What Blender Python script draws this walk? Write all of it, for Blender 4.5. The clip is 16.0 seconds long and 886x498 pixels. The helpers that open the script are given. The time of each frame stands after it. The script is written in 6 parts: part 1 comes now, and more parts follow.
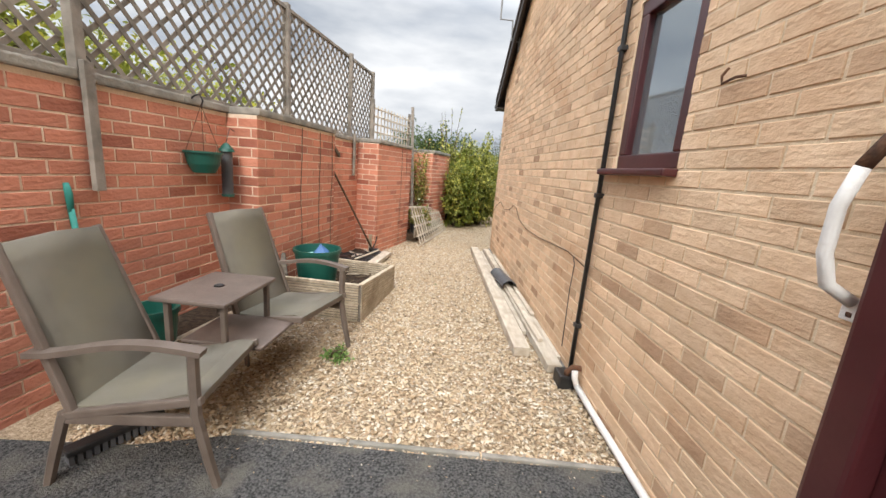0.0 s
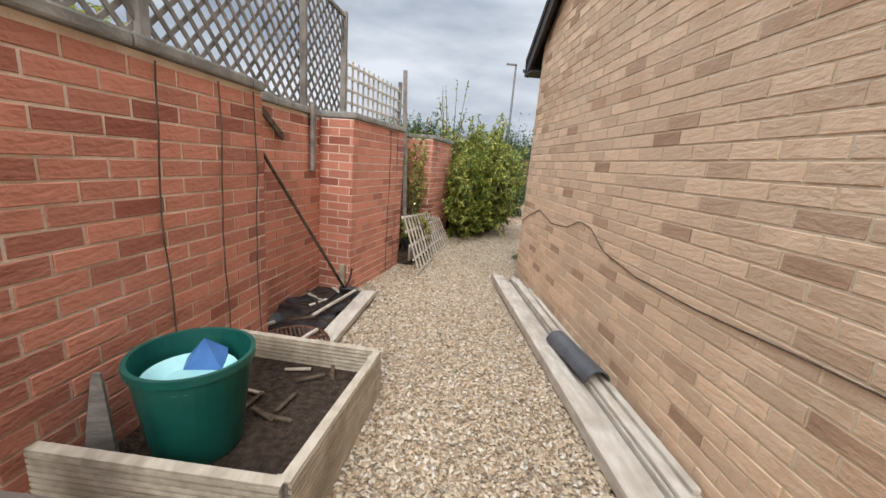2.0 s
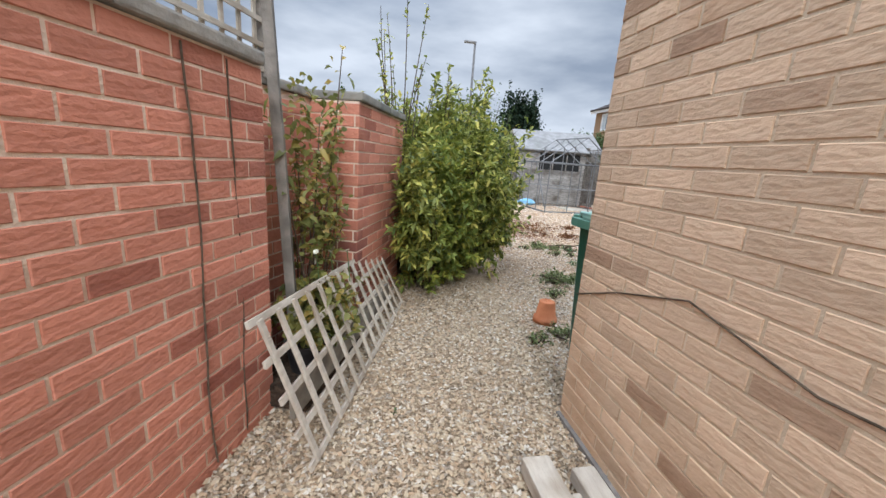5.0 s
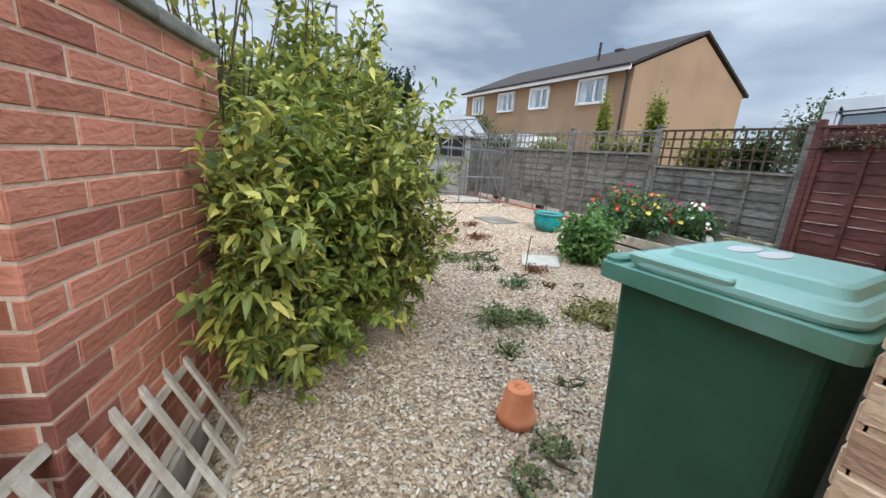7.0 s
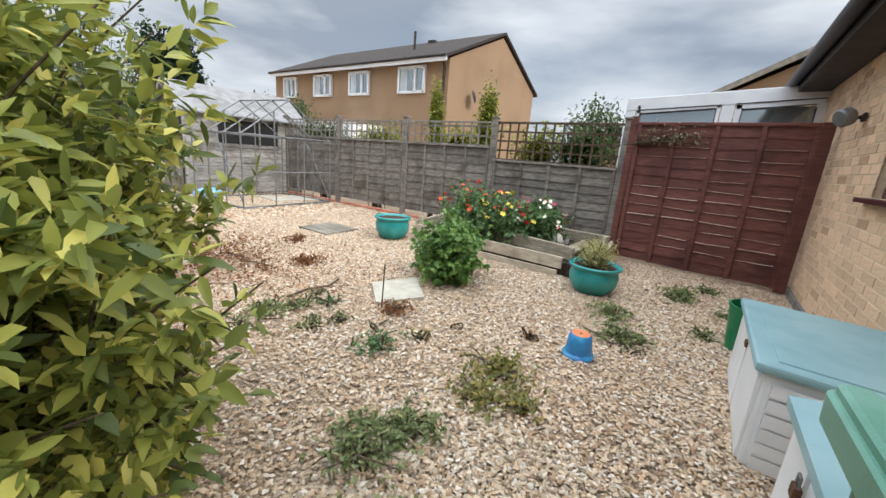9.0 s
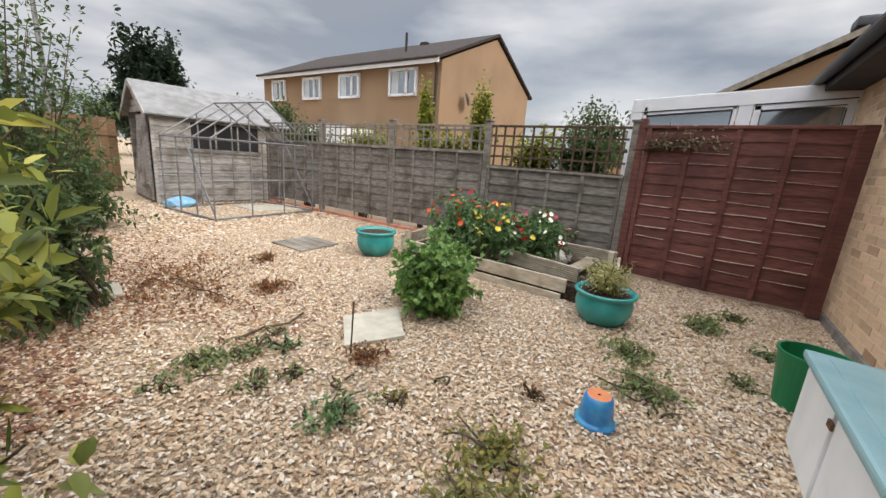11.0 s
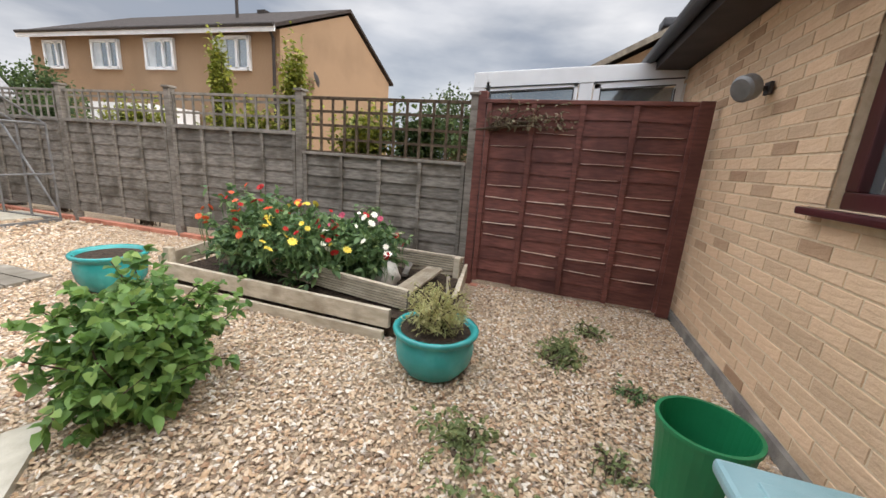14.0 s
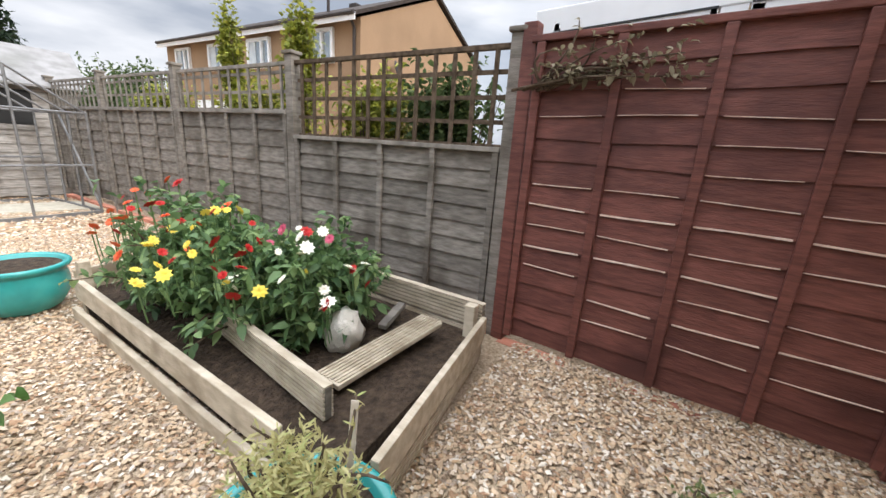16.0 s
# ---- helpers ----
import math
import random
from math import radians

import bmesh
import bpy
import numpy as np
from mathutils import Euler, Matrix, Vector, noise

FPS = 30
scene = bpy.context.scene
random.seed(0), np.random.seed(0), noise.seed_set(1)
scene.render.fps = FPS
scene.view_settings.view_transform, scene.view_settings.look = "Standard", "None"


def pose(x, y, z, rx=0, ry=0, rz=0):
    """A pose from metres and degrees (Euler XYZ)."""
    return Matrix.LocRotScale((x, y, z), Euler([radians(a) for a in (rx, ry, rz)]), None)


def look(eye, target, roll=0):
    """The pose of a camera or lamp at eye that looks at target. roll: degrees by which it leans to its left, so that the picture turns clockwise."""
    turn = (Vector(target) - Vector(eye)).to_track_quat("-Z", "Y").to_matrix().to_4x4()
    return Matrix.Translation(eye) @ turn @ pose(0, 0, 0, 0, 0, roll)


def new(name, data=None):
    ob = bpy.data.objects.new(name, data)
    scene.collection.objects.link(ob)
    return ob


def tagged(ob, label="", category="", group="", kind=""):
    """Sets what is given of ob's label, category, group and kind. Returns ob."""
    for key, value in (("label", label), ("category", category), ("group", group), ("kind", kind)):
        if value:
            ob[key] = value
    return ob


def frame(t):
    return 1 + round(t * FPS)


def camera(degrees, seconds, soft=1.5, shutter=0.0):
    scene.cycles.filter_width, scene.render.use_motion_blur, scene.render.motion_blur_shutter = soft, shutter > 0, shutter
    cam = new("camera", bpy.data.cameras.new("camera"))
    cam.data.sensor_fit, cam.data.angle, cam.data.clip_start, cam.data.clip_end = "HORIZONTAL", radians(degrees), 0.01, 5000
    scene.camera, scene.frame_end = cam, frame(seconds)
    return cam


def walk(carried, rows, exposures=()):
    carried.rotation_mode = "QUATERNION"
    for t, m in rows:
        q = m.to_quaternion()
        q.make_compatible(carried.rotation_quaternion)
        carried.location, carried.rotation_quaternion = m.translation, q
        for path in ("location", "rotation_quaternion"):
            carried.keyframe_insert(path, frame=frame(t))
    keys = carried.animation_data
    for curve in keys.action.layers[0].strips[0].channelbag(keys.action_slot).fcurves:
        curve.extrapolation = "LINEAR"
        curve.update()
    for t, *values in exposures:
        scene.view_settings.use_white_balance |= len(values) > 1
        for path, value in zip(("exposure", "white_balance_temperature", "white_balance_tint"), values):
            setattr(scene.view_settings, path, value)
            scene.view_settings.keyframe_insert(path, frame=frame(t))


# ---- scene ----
cam = camera(99.6, 16.0)
METRES, EYE, TILT, LEAN, TURN = 11.256, 1.26, 0.0, 0.0, -1.5
ROWS = [
    (0.0, 0.0, 0.0, 0.0, 0.95, -11.94, -4.52),
    (0.5, -0.0059, 0.0418, -0.0008, 0.48, -12.22, -4.5),
    (1.0, -0.0159, 0.0892, -0.0002, 0.01, -12.4, -4.51),
    (1.5, -0.0217, 0.1387, 0.0008, -0.49, -12.67, -4.48),
    (2.0, -0.0257, 0.1838, -0.0023, -1.15, -12.81, -4.55),
    (2.5, -0.0261, 0.2266, -0.0011, -1.73, -12.92, -4.52),
    (3.0, -0.0245, 0.2719, 0.0002, -2.47, -12.96, -4.55),
    (5.5, -0.0096, 0.4809, -0.0032, -11.26, -13.58, -3.97),
    (6.0, -0.0072, 0.5159, -0.0035, -15.48, -13.9, -4.01),
    (6.5, -0.003, 0.5497, -0.0029, -20.21, -13.97, -4.1),
    (7.0, 0.007, 0.582, -0.0035, -27.08, -14.22, -4.2),
    (7.5, 0.0186, 0.6116, -0.0038, -33.71, -14.2, -4.4),
    (8.0, 0.0314, 0.6377, -0.0017, -40.96, -14.2, -4.34),
    (8.5, 0.051, 0.6588, -0.0018, -48.76, -14.07, -4.41),
    (9.0, 0.0674, 0.6737, 0.001, -52.9, -13.88, -4.41),
    (11.5, 0.1199, 0.6983, 0.0059, -53.64, -13.24, -4.12),
    (12.0, 0.1296, 0.6958, 0.0053, -51.72, -13.29, -4.0),
    (12.5, 0.1412, 0.6942, 0.0037, -55.15, -13.32, -3.99),
    (13.0, 0.1641, 0.6969, 0.0026, -63.81, -13.31, -4.14),
    (13.5, 0.1923, 0.6987, 0.0025, -70.41, -13.11, -4.26),
    (14.0, 0.2287, 0.6982, 0.0037, -71.98, -13.3, -4.12),
    (14.5, 0.2621, 0.6996, 0.0021, -72.18, -13.41, -4.1),
    (15.0, 0.2963, 0.7021, 0.0022, -70.43, -13.67, -4.14),
    (15.5, 0.3316, 0.698, 0.0012, -65.55, -14.17, -3.95),
    (16.0, 0.3609, 0.6972, 0.0007, -57.49, -15.02, -3.85),
]
walk(cam, [(t, pose(0, 0, EYE, TILT, LEAN, TURN) @ pose(METRES * x, METRES * y, METRES * z, 90 + pitch, roll, yaw)) for t, x, y, z, yaw, pitch, roll in ROWS],
     exposures=[(0.0, 1.06, 6700, 10), (0.5, 0.9, 6600, 10), (1.5, 0.74, 6400, 10), (2.5, 0.62, 6000, 10), (5.5, 0.62, 5800, 9), (7.0, 0.70, 5700, 7), (9.0, 0.78, 6300, 9), (12.5, 0.52, 6700, 12), (13.5, 0.7, 6700, 12), (14.5, 0.86, 6600, 12), (16.0, 1.05, 6500, 12)])

# ---------- world and sun: a bright overcast sky with broken cloud ----------
world = bpy.data.worlds.new("overcast_sky")
scene.world = world
world.use_nodes = True
wn, wl = world.node_tree.nodes, world.node_tree.links
wn.clear()
w_out, w_bg = wn.new("ShaderNodeOutputWorld"), wn.new("ShaderNodeBackground")
w_sky = wn.new("ShaderNodeTexSky")
w_sky.sky_type, w_sky.sun_disc = "NISHITA", False
w_sky.sun_elevation, w_sky.sun_rotation = radians(48), radians(200)
w_co, w_map = wn.new("ShaderNodeTexCoord"), wn.new("ShaderNodeMapping")
w_map.inputs["Scale"].default_value = (1.0, 1.0, 3.2)
w_n1, w_n2 = wn.new("ShaderNodeTexNoise"), wn.new("ShaderNodeTexNoise")
w_n1.inputs["Scale"].default_value, w_n1.inputs["Detail"].default_value = 2.1, 7
w_n2.inputs["Scale"].default_value, w_n2.inputs["Detail"].default_value = 1.3, 6
w_r1, w_r2 = wn.new("ShaderNodeValToRGB"), wn.new("ShaderNodeValToRGB")
w_r1.color_ramp.elements[0].position, w_r1.color_ramp.elements[0].color = 0.36, (4.0, 4.55, 5.4, 1)
w_r1.color_ramp.elements[1].position, w_r1.color_ramp.elements[1].color = 0.62, (9.6, 9.9, 10.3, 1)
w_r2.color_ramp.elements[0].position, w_r2.color_ramp.elements[0].color = 0.36, (0.72, 0.72, 0.72, 1)
w_r2.color_ramp.elements[1].position, w_r2.color_ramp.elements[1].color = 0.52, (1, 1, 1, 1)
w_mix = wn.new("ShaderNodeMixRGB")
wl.new(w_co.outputs["Generated"], w_map.inputs["Vector"])
wl.new(w_map.outputs["Vector"], w_n1.inputs["Vector"])
wl.new(w_map.outputs["Vector"], w_n2.inputs["Vector"])
wl.new(w_n1.outputs["Fac"], w_r1.inputs["Fac"])
wl.new(w_n2.outputs["Fac"], w_r2.inputs["Fac"])
wl.new(w_r2.outputs["Color"], w_mix.inputs["Fac"])
wl.new(w_sky.outputs["Color"], w_mix.inputs["Color1"])
wl.new(w_r1.outputs["Color"], w_mix.inputs["Color2"])
# an overcast sky is about three times as bright overhead as near the horizon
w_sep, w_rz, w_mul = wn.new("ShaderNodeSeparateXYZ"), wn.new("ShaderNodeMapRange"), wn.new("ShaderNodeVectorMath")
w_rz.inputs["From Min"].default_value, w_rz.inputs["From Max"].default_value = 0.35, 1.0
w_rz.inputs["To Min"].default_value, w_rz.inputs["To Max"].default_value = 0.54, 2.9
w_mul.operation = "SCALE"
wl.new(w_co.outputs["Generated"], w_sep.inputs[0])
wl.new(w_sep.outputs["Z"], w_rz.inputs["Value"])
wl.new(w_mix.outputs["Color"], w_mul.inputs[0])
wl.new(w_rz.outputs["Result"], w_mul.inputs["Scale"])
wl.new(w_mul.outputs["Vector"], w_bg.inputs["Color"])
w_bg.inputs["Strength"].default_value = 0.10
wl.new(w_bg.outputs["Background"], w_out.inputs["Surface"])

sun = new("sun", bpy.data.lights.new("sun", "SUN"))
sun.data.energy, sun.data.angle, sun.data.color = 1.5, radians(25), (1.0, 0.96, 0.9)
sun.matrix_basis = look((2, -6, 9), (3, 6, 0))


# ---------- materials ----------
def material(name, c1, c2, scale=8.0, rough=0.8, bump=0.3, bscale=60.0, metal=0.0, rnd=0.0, dark=None, stain=None,
             stain_scale=1.2, spread=(0.35, 0.65), stretch=(1, 1, 1), spec=0.3, distance=0.01, palette=()):
    """Two-colour noise, a second large-scale stain, per-piece variation and a fine bump."""
    m = bpy.data.materials.new(name)
    m.use_nodes = True
    n, l = m.node_tree.nodes, m.node_tree.links
    b = n["Principled BSDF"]
    b.inputs["Roughness"].default_value, b.inputs["Metallic"].default_value = rough, metal
    b.inputs["Specular IOR Level"].default_value = spec
    co, mp = n.new("ShaderNodeTexCoord"), n.new("ShaderNodeMapping")
    mp.inputs["Scale"].default_value = stretch
    l.new(co.outputs["Object"], mp.inputs["Vector"])
    t1 = n.new("ShaderNodeTexNoise")
    t1.inputs["Scale"].default_value, t1.inputs["Detail"].default_value = scale, 6
    l.new(mp.outputs["Vector"], t1.inputs["Vector"])
    r = n.new("ShaderNodeValToRGB")
    r.color_ramp.elements[0].position, r.color_ramp.elements[1].position = spread
    r.color_ramp.elements[0].color, r.color_ramp.elements[1].color = (*c1, 1), (*c2, 1)
    l.new(t1.outputs["Fac"], r.inputs["Fac"])
    colour = r.outputs["Color"]
    if rnd:
        oi, ge, ad, fr = n.new("ShaderNodeObjectInfo"), n.new("ShaderNodeNewGeometry"), n.new("ShaderNodeMath"), n.new("ShaderNodeMath")
        fr.operation = "FRACT"
        l.new(oi.outputs["Random"], ad.inputs[0]), l.new(ge.outputs["Random Per Island"], ad.inputs[1])
        l.new(ad.outputs[0], fr.inputs[0])
        rr = n.new("ShaderNodeValToRGB")
        e = rr.color_ramp.elements
        e[0].position, e[1].position = 0.0, 1.0
        e[0].color, e[1].color = (*(dark or [1 - rnd] * 3), 1), (*[1 + rnd * 0.6] * 3, 1)
        if palette:
            rr.color_ramp.interpolation = "CONSTANT"
            e[0].color, e[1].color, e[1].position = (*palette[0], 1), (*palette[-1], 1), 1 - 1 / len(palette)
            for i, c in enumerate(palette[1:-1]):
                k = e.new((i + 1) / len(palette))
                k.color = (*c, 1)
        else:
            k = e.new(0.12)
            k.color = (*[1 - rnd * 0.55] * 3, 1)
            k = e.new(0.5)
            k.color = (1, 1, 1, 1)
        l.new(fr.outputs[0], rr.inputs["Fac"])
        mu = n.new("ShaderNodeMixRGB")
        mu.blend_type, mu.inputs["Fac"].default_value = "MULTIPLY", 1
        l.new(colour, mu.inputs["Color1"]), l.new(rr.outputs["Color"], mu.inputs["Color2"])
        colour = mu.outputs["Color"]
    if stain:
        t2, r2, mx = n.new("ShaderNodeTexNoise"), n.new("ShaderNodeValToRGB"), n.new("ShaderNodeMixRGB")
        t2.inputs["Scale"].default_value, t2.inputs["Detail"].default_value = stain_scale, 5
        r2.color_ramp.elements[0].position, r2.color_ramp.elements[1].position = 0.5, 0.72
        l.new(co.outputs["Object"], t2.inputs["Vector"]), l.new(t2.outputs["Fac"], r2.inputs["Fac"])
        l.new(r2.outputs["Color"], mx.inputs["Fac"]), l.new(colour, mx.inputs["Color1"])
        mx.inputs["Color2"].default_value = (*stain, 1)
        colour = mx.outputs["Color"]
    l.new(colour, b.inputs["Base Color"])
    if bump:
        t3, bp = n.new("ShaderNodeTexNoise"), n.new("ShaderNodeBump")
        t3.inputs["Scale"].default_value, t3.inputs["Detail"].default_value = bscale, 5
        l.new(mp.outputs["Vector"], t3.inputs["Vector"])
        bp.inputs["Strength"].default_value, bp.inputs["Distance"].default_value = bump, distance
        l.new(t3.outputs["Fac"], bp.inputs["Height"]), l.new(bp.outputs["Normal"], b.inputs["Normal"])
    return m


def leaf_material(name, c1, c2, tip, rough=0.45):
    m = bpy.data.materials.new(name)
    m.use_nodes = True
    n, l = m.node_tree.nodes, m.node_tree.links
    b = n["Principled BSDF"]
    b.inputs["Roughness"].default_value, b.inputs["Specular IOR Level"].default_value = rough, 0.35
    ge, r = n.new("ShaderNodeNewGeometry"), n.new("ShaderNodeValToRGB")
    e = r.color_ramp.elements
    e[0].position, e[0].color, e[1].position, e[1].color = 0, (*c1, 1), 1, (*tip, 1)
    k = e.new(0.75)
    k.color = (*c2, 1)
    l.new(ge.outputs["Random Per Island"], r.inputs["Fac"]), l.new(r.outputs["Color"], b.inputs["Base Color"])
    tr, mx = n.new("ShaderNodeBsdfTranslucent"), n.new("ShaderNodeMixShader")
    mx.inputs["Fac"].default_value = 0.38
    l.new(r.outputs["Color"], tr.inputs["Color"])
    l.new(b.outputs[0], mx.inputs[1]), l.new(tr.outputs[0], mx.inputs[2])
    l.new(mx.outputs[0], n["Material Output"].inputs["Surface"])
    return m


M = {}
M["buff"] = material("buff_brick", (0.60, 0.41, 0.258), (0.725, 0.53, 0.36), 9, 0.92, 0.62, 30, rnd=0.25, dark=(0.58, 0.51, 0.48), stretch=(1, 1, 2.0), stain=(0.56, 0.36, 0.22), stain_scale=2.2, distance=0.011, spread=(0.22, 0.78))
M["red"] = material("red_brick", (0.45, 0.175, 0.112), (0.58, 0.25, 0.168), 10, 0.92, 0.55, 34, rnd=0.30, dark=(0.60, 0.5, 0.5), stretch=(1, 1, 1.7), stain=(0.25, 0.095, 0.07), stain_scale=1.3, distance=0.014, spread=(0.25, 0.75))
M["mortar_buff"] = material("buff_mortar", (0.62, 0.48, 0.32), (0.72, 0.58, 0.41), 20, 0.95, 0.4, 90)
M["mortar_red"] = material("red_mortar", (0.66, 0.51, 0.39), (0.80, 0.67, 0.53), 9, 0.95, 0.5, 90, stain=(0.50, 0.33, 0.24))
M["coping"] = material("weathered_concrete", (0.20, 0.19, 0.17), (0.33, 0.31, 0.27), 9, 0.95, 0.6, 40, stain=(0.13, 0.135, 0.11))
M["slab"] = material("paving_concrete", (0.42, 0.38, 0.30), (0.52, 0.48, 0.39), 12, 0.9, 0.4, 70, stain=(0.34, 0.31, 0.24))
M["plinth"] = material("grey_plinth", (0.17, 0.155, 0.14), (0.28, 0.26, 0.23), 8, 0.95, 0.5, 50)
M["ground"] = material("gravel_bed", (0.30, 0.215, 0.135), (0.56, 0.44, 0.31), 60, 0.95, 1.0, 90, stain=(0.36, 0.25, 0.16), stain_scale=0.9, distance=0.02)
M["stone"] = material("gravel_stone", (0.88, 0.88, 0.88), (1.0, 1.0, 1.0), 60, 0.85, 0.2, 120, rnd=0.3, palette=((0.62, 0.48, 0.33), (0.50, 0.36, 0.23), (0.70, 0.57, 0.43), (0.40, 0.25, 0.15), (0.60, 0.44, 0.29), (0.26, 0.18, 0.12), (0.74, 0.66, 0.55), (0.55, 0.37, 0.22), (0.66, 0.50, 0.34), (0.45, 0.36, 0.28)))
# the gravel stone palette again, slightly darker and greyer, for the passage
M["stone_dull"] = material("dull_gravel_stone", (0.80, 0.80, 0.79), (0.94, 0.94, 0.93), 60, 0.9, 0.2, 120, rnd=0.3, palette=((0.57, 0.46, 0.32), (0.46, 0.35, 0.23), (0.64, 0.53, 0.40), (0.38, 0.27, 0.17), (0.55, 0.42, 0.28), (0.24, 0.18, 0.12), (0.68, 0.61, 0.50), (0.50, 0.36, 0.23), (0.60, 0.48, 0.33), (0.42, 0.35, 0.27)))
M["litter"] = material("dead_leaf_litter", (0.9, 0.9, 0.9), (1.0, 1.0, 1.0), 40, 0.9, 0.2, 120, rnd=0.3, palette=((0.22, 0.10, 0.06), (0.30, 0.15, 0.08), (0.16, 0.08, 0.05), (0.36, 0.22, 0.12), (0.25, 0.12, 0.08)))
M["asphalt"] = material("asphalt", (0.03, 0.031, 0.032), (0.15, 0.148, 0.145), 90, 0.95, 1.0, 140, stain=(0.17, 0.16, 0.14), stain_scale=5, distance=0.02)
M["soil"] = material("dark_soil", (0.028, 0.018, 0.011), (0.075, 0.05, 0.032), 30, 0.95, 1.0, 50, distance=0.03)
# fence wood, also the dark core that gives decking grooves their shade
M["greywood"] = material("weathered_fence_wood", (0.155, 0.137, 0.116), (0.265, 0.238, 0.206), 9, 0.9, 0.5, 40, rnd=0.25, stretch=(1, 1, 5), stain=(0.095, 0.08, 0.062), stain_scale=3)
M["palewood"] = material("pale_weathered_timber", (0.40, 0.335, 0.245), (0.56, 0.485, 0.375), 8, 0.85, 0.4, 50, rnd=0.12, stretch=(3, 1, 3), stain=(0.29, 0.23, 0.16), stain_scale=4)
M["planks"] = material("bleached_planks", (0.46, 0.40, 0.32), (0.60, 0.545, 0.455), 7, 0.85, 0.4, 40, rnd=0.12, stretch=(4, 1, 4), stain=(0.36, 0.30, 0.23), stain_scale=3)
M["lattice"] = material("grey_trellis_wood", (0.155, 0.14, 0.12), (0.30, 0.27, 0.235), 8, 0.9, 0.4, 60, rnd=0.15)
M["shedwood"] = material("silvered_shed_boards", (0.23, 0.215, 0.195), (0.40, 0.375, 0.345), 7, 0.9, 0.4, 40, rnd=0.3, stretch=(1, 1, 6), stain=(0.12, 0.10, 0.08), stain_scale=2.5)
M["felt"] = material("grey_roofing_felt", (0.21, 0.205, 0.20), (0.29, 0.285, 0.28), 6, 0.95, 0.5, 90, stain=(0.17, 0.17, 0.155))
M["maroonwood"] = material("dark_red_brown_stain", (0.115, 0.040, 0.031), (0.19, 0.069, 0.053), 8, 0.55, 0.35, 30, rnd=0.25, stretch=(1, 1, 6), stain=(0.075, 0.025, 0.020), stain_scale=2)
M["rawwood"] = material("bare_pink_timber", (0.62, 0.45, 0.36), (0.78, 0.62, 0.52), 14, 0.85, 0.2, 60)
M["maroon"] = material("maroon_upvc", (0.055, 0.012, 0.014), (0.075, 0.018, 0.02), 5, 0.35, 0.05, 60, spec=0.5)
M["fabric"] = material("taupe_mesh_fabric", (0.150, 0.138, 0.112), (0.185, 0.172, 0.142), 5, 0.85, 0.5, 320, stain=(0.205, 0.19, 0.135), stain_scale=2)
M["frame"] = material("brown_powder_coat", (0.105, 0.082, 0.068), (0.14, 0.112, 0.094), 9, 0.5, 0.15, 120, spec=0.45)
M["tabletop"] = material("brown_table_panel", (0.105, 0.08, 0.068), (0.145, 0.112, 0.096), 9, 0.45, 0.2, 120, spec=0.5)
M["green"] = material("dark_green_plastic", (0.006, 0.075, 0.058), (0.010, 0.095, 0.072), 6, 0.4, 0.1, 60, spec=0.5)
M["bingreen"] = material("bin_green_plastic", (0.018, 0.085, 0.052), (0.026, 0.105, 0.066), 5, 0.45, 0.12, 200, spec=0.5)
M["lidgreen"] = material("faded_bin_lid", (0.27, 0.49, 0.41), (0.36, 0.58, 0.50), 4, 0.42, 0.1, 150, stain=(0.22, 0.43, 0.35), spec=0.5)
M["rimgreen"] = material("faded_bin_rim", (0.09, 0.235, 0.165), (0.14, 0.30, 0.22), 4, 0.45, 0.1, 150, stain=(0.20, 0.38, 0.30), stain_scale=3, spec=0.5)
M["bucket"] = material("bright_green_plastic", (0.006, 0.15, 0.055), (0.010, 0.185, 0.07), 5, 0.4, 0.1, 60, spec=0.5)
M["teal"] = material("teal_glaze", (0.018, 0.235, 0.225), (0.03, 0.31, 0.295), 6, 0.25, 0.1, 25, stain=(0.05, 0.36, 0.33), stain_scale=5, spec=0.6)
M["blue"] = material("blue_glaze", (0.02, 0.17, 0.42), (0.05, 0.30, 0.52), 9, 0.25, 0.1, 25, spec=0.6, stain=(0.03, 0.33, 0.42), stain_scale=9)
M["terracotta"] = material("terracotta", (0.58, 0.20, 0.085), (0.68, 0.26, 0.12), 9, 0.85, 0.2, 80, stain=(0.55, 0.25, 0.14))
M["white"] = material("white_plastic", (0.70, 0.72, 0.72), (0.80, 0.81, 0.81), 4, 0.45, 0.1, 90, stain=(0.60, 0.61, 0.58), spec=0.5)
M["bluelid"] = material("faded_blue_lid", (0.22, 0.375, 0.40), (0.285, 0.445, 0.465), 5, 0.5, 0.2, 120, stain=(0.34, 0.46, 0.45), spec=0.5)
M["upvc"] = material("white_upvc", (0.74, 0.75, 0.76), (0.82, 0.83, 0.84), 3, 0.35, 0.05, 60, spec=0.5)
M["black"] = material("black_plastic", (0.012, 0.012, 0.013), (0.022, 0.022, 0.023), 8, 0.45, 0.1, 90, spec=0.5)
M["sheet"] = material("black_polythene", (0.006, 0.006, 0.007), (0.02, 0.02, 0.022), 14, 0.45, 0.4, 30, stain=(0.04, 0.028, 0.018), stain_scale=7, spec=0.5)
M["lead"] = material("grey_rubber_sheet", (0.07, 0.072, 0.08), (0.105, 0.108, 0.115), 8, 0.5, 0.2, 50)
M["galv"] = material("dull_galvanised_metal", (0.17, 0.17, 0.17), (0.25, 0.25, 0.25), 9, 0.55, 0.1, 60, metal=0.5)
M["rust"] = material("rusty_iron", (0.055, 0.03, 0.02), (0.16, 0.075, 0.04), 25, 0.9, 0.5, 90)
M["chalk"] = material("chipped_white_paint", (0.62, 0.60, 0.57), (0.74, 0.72, 0.69), 9, 0.6, 0.2, 90)
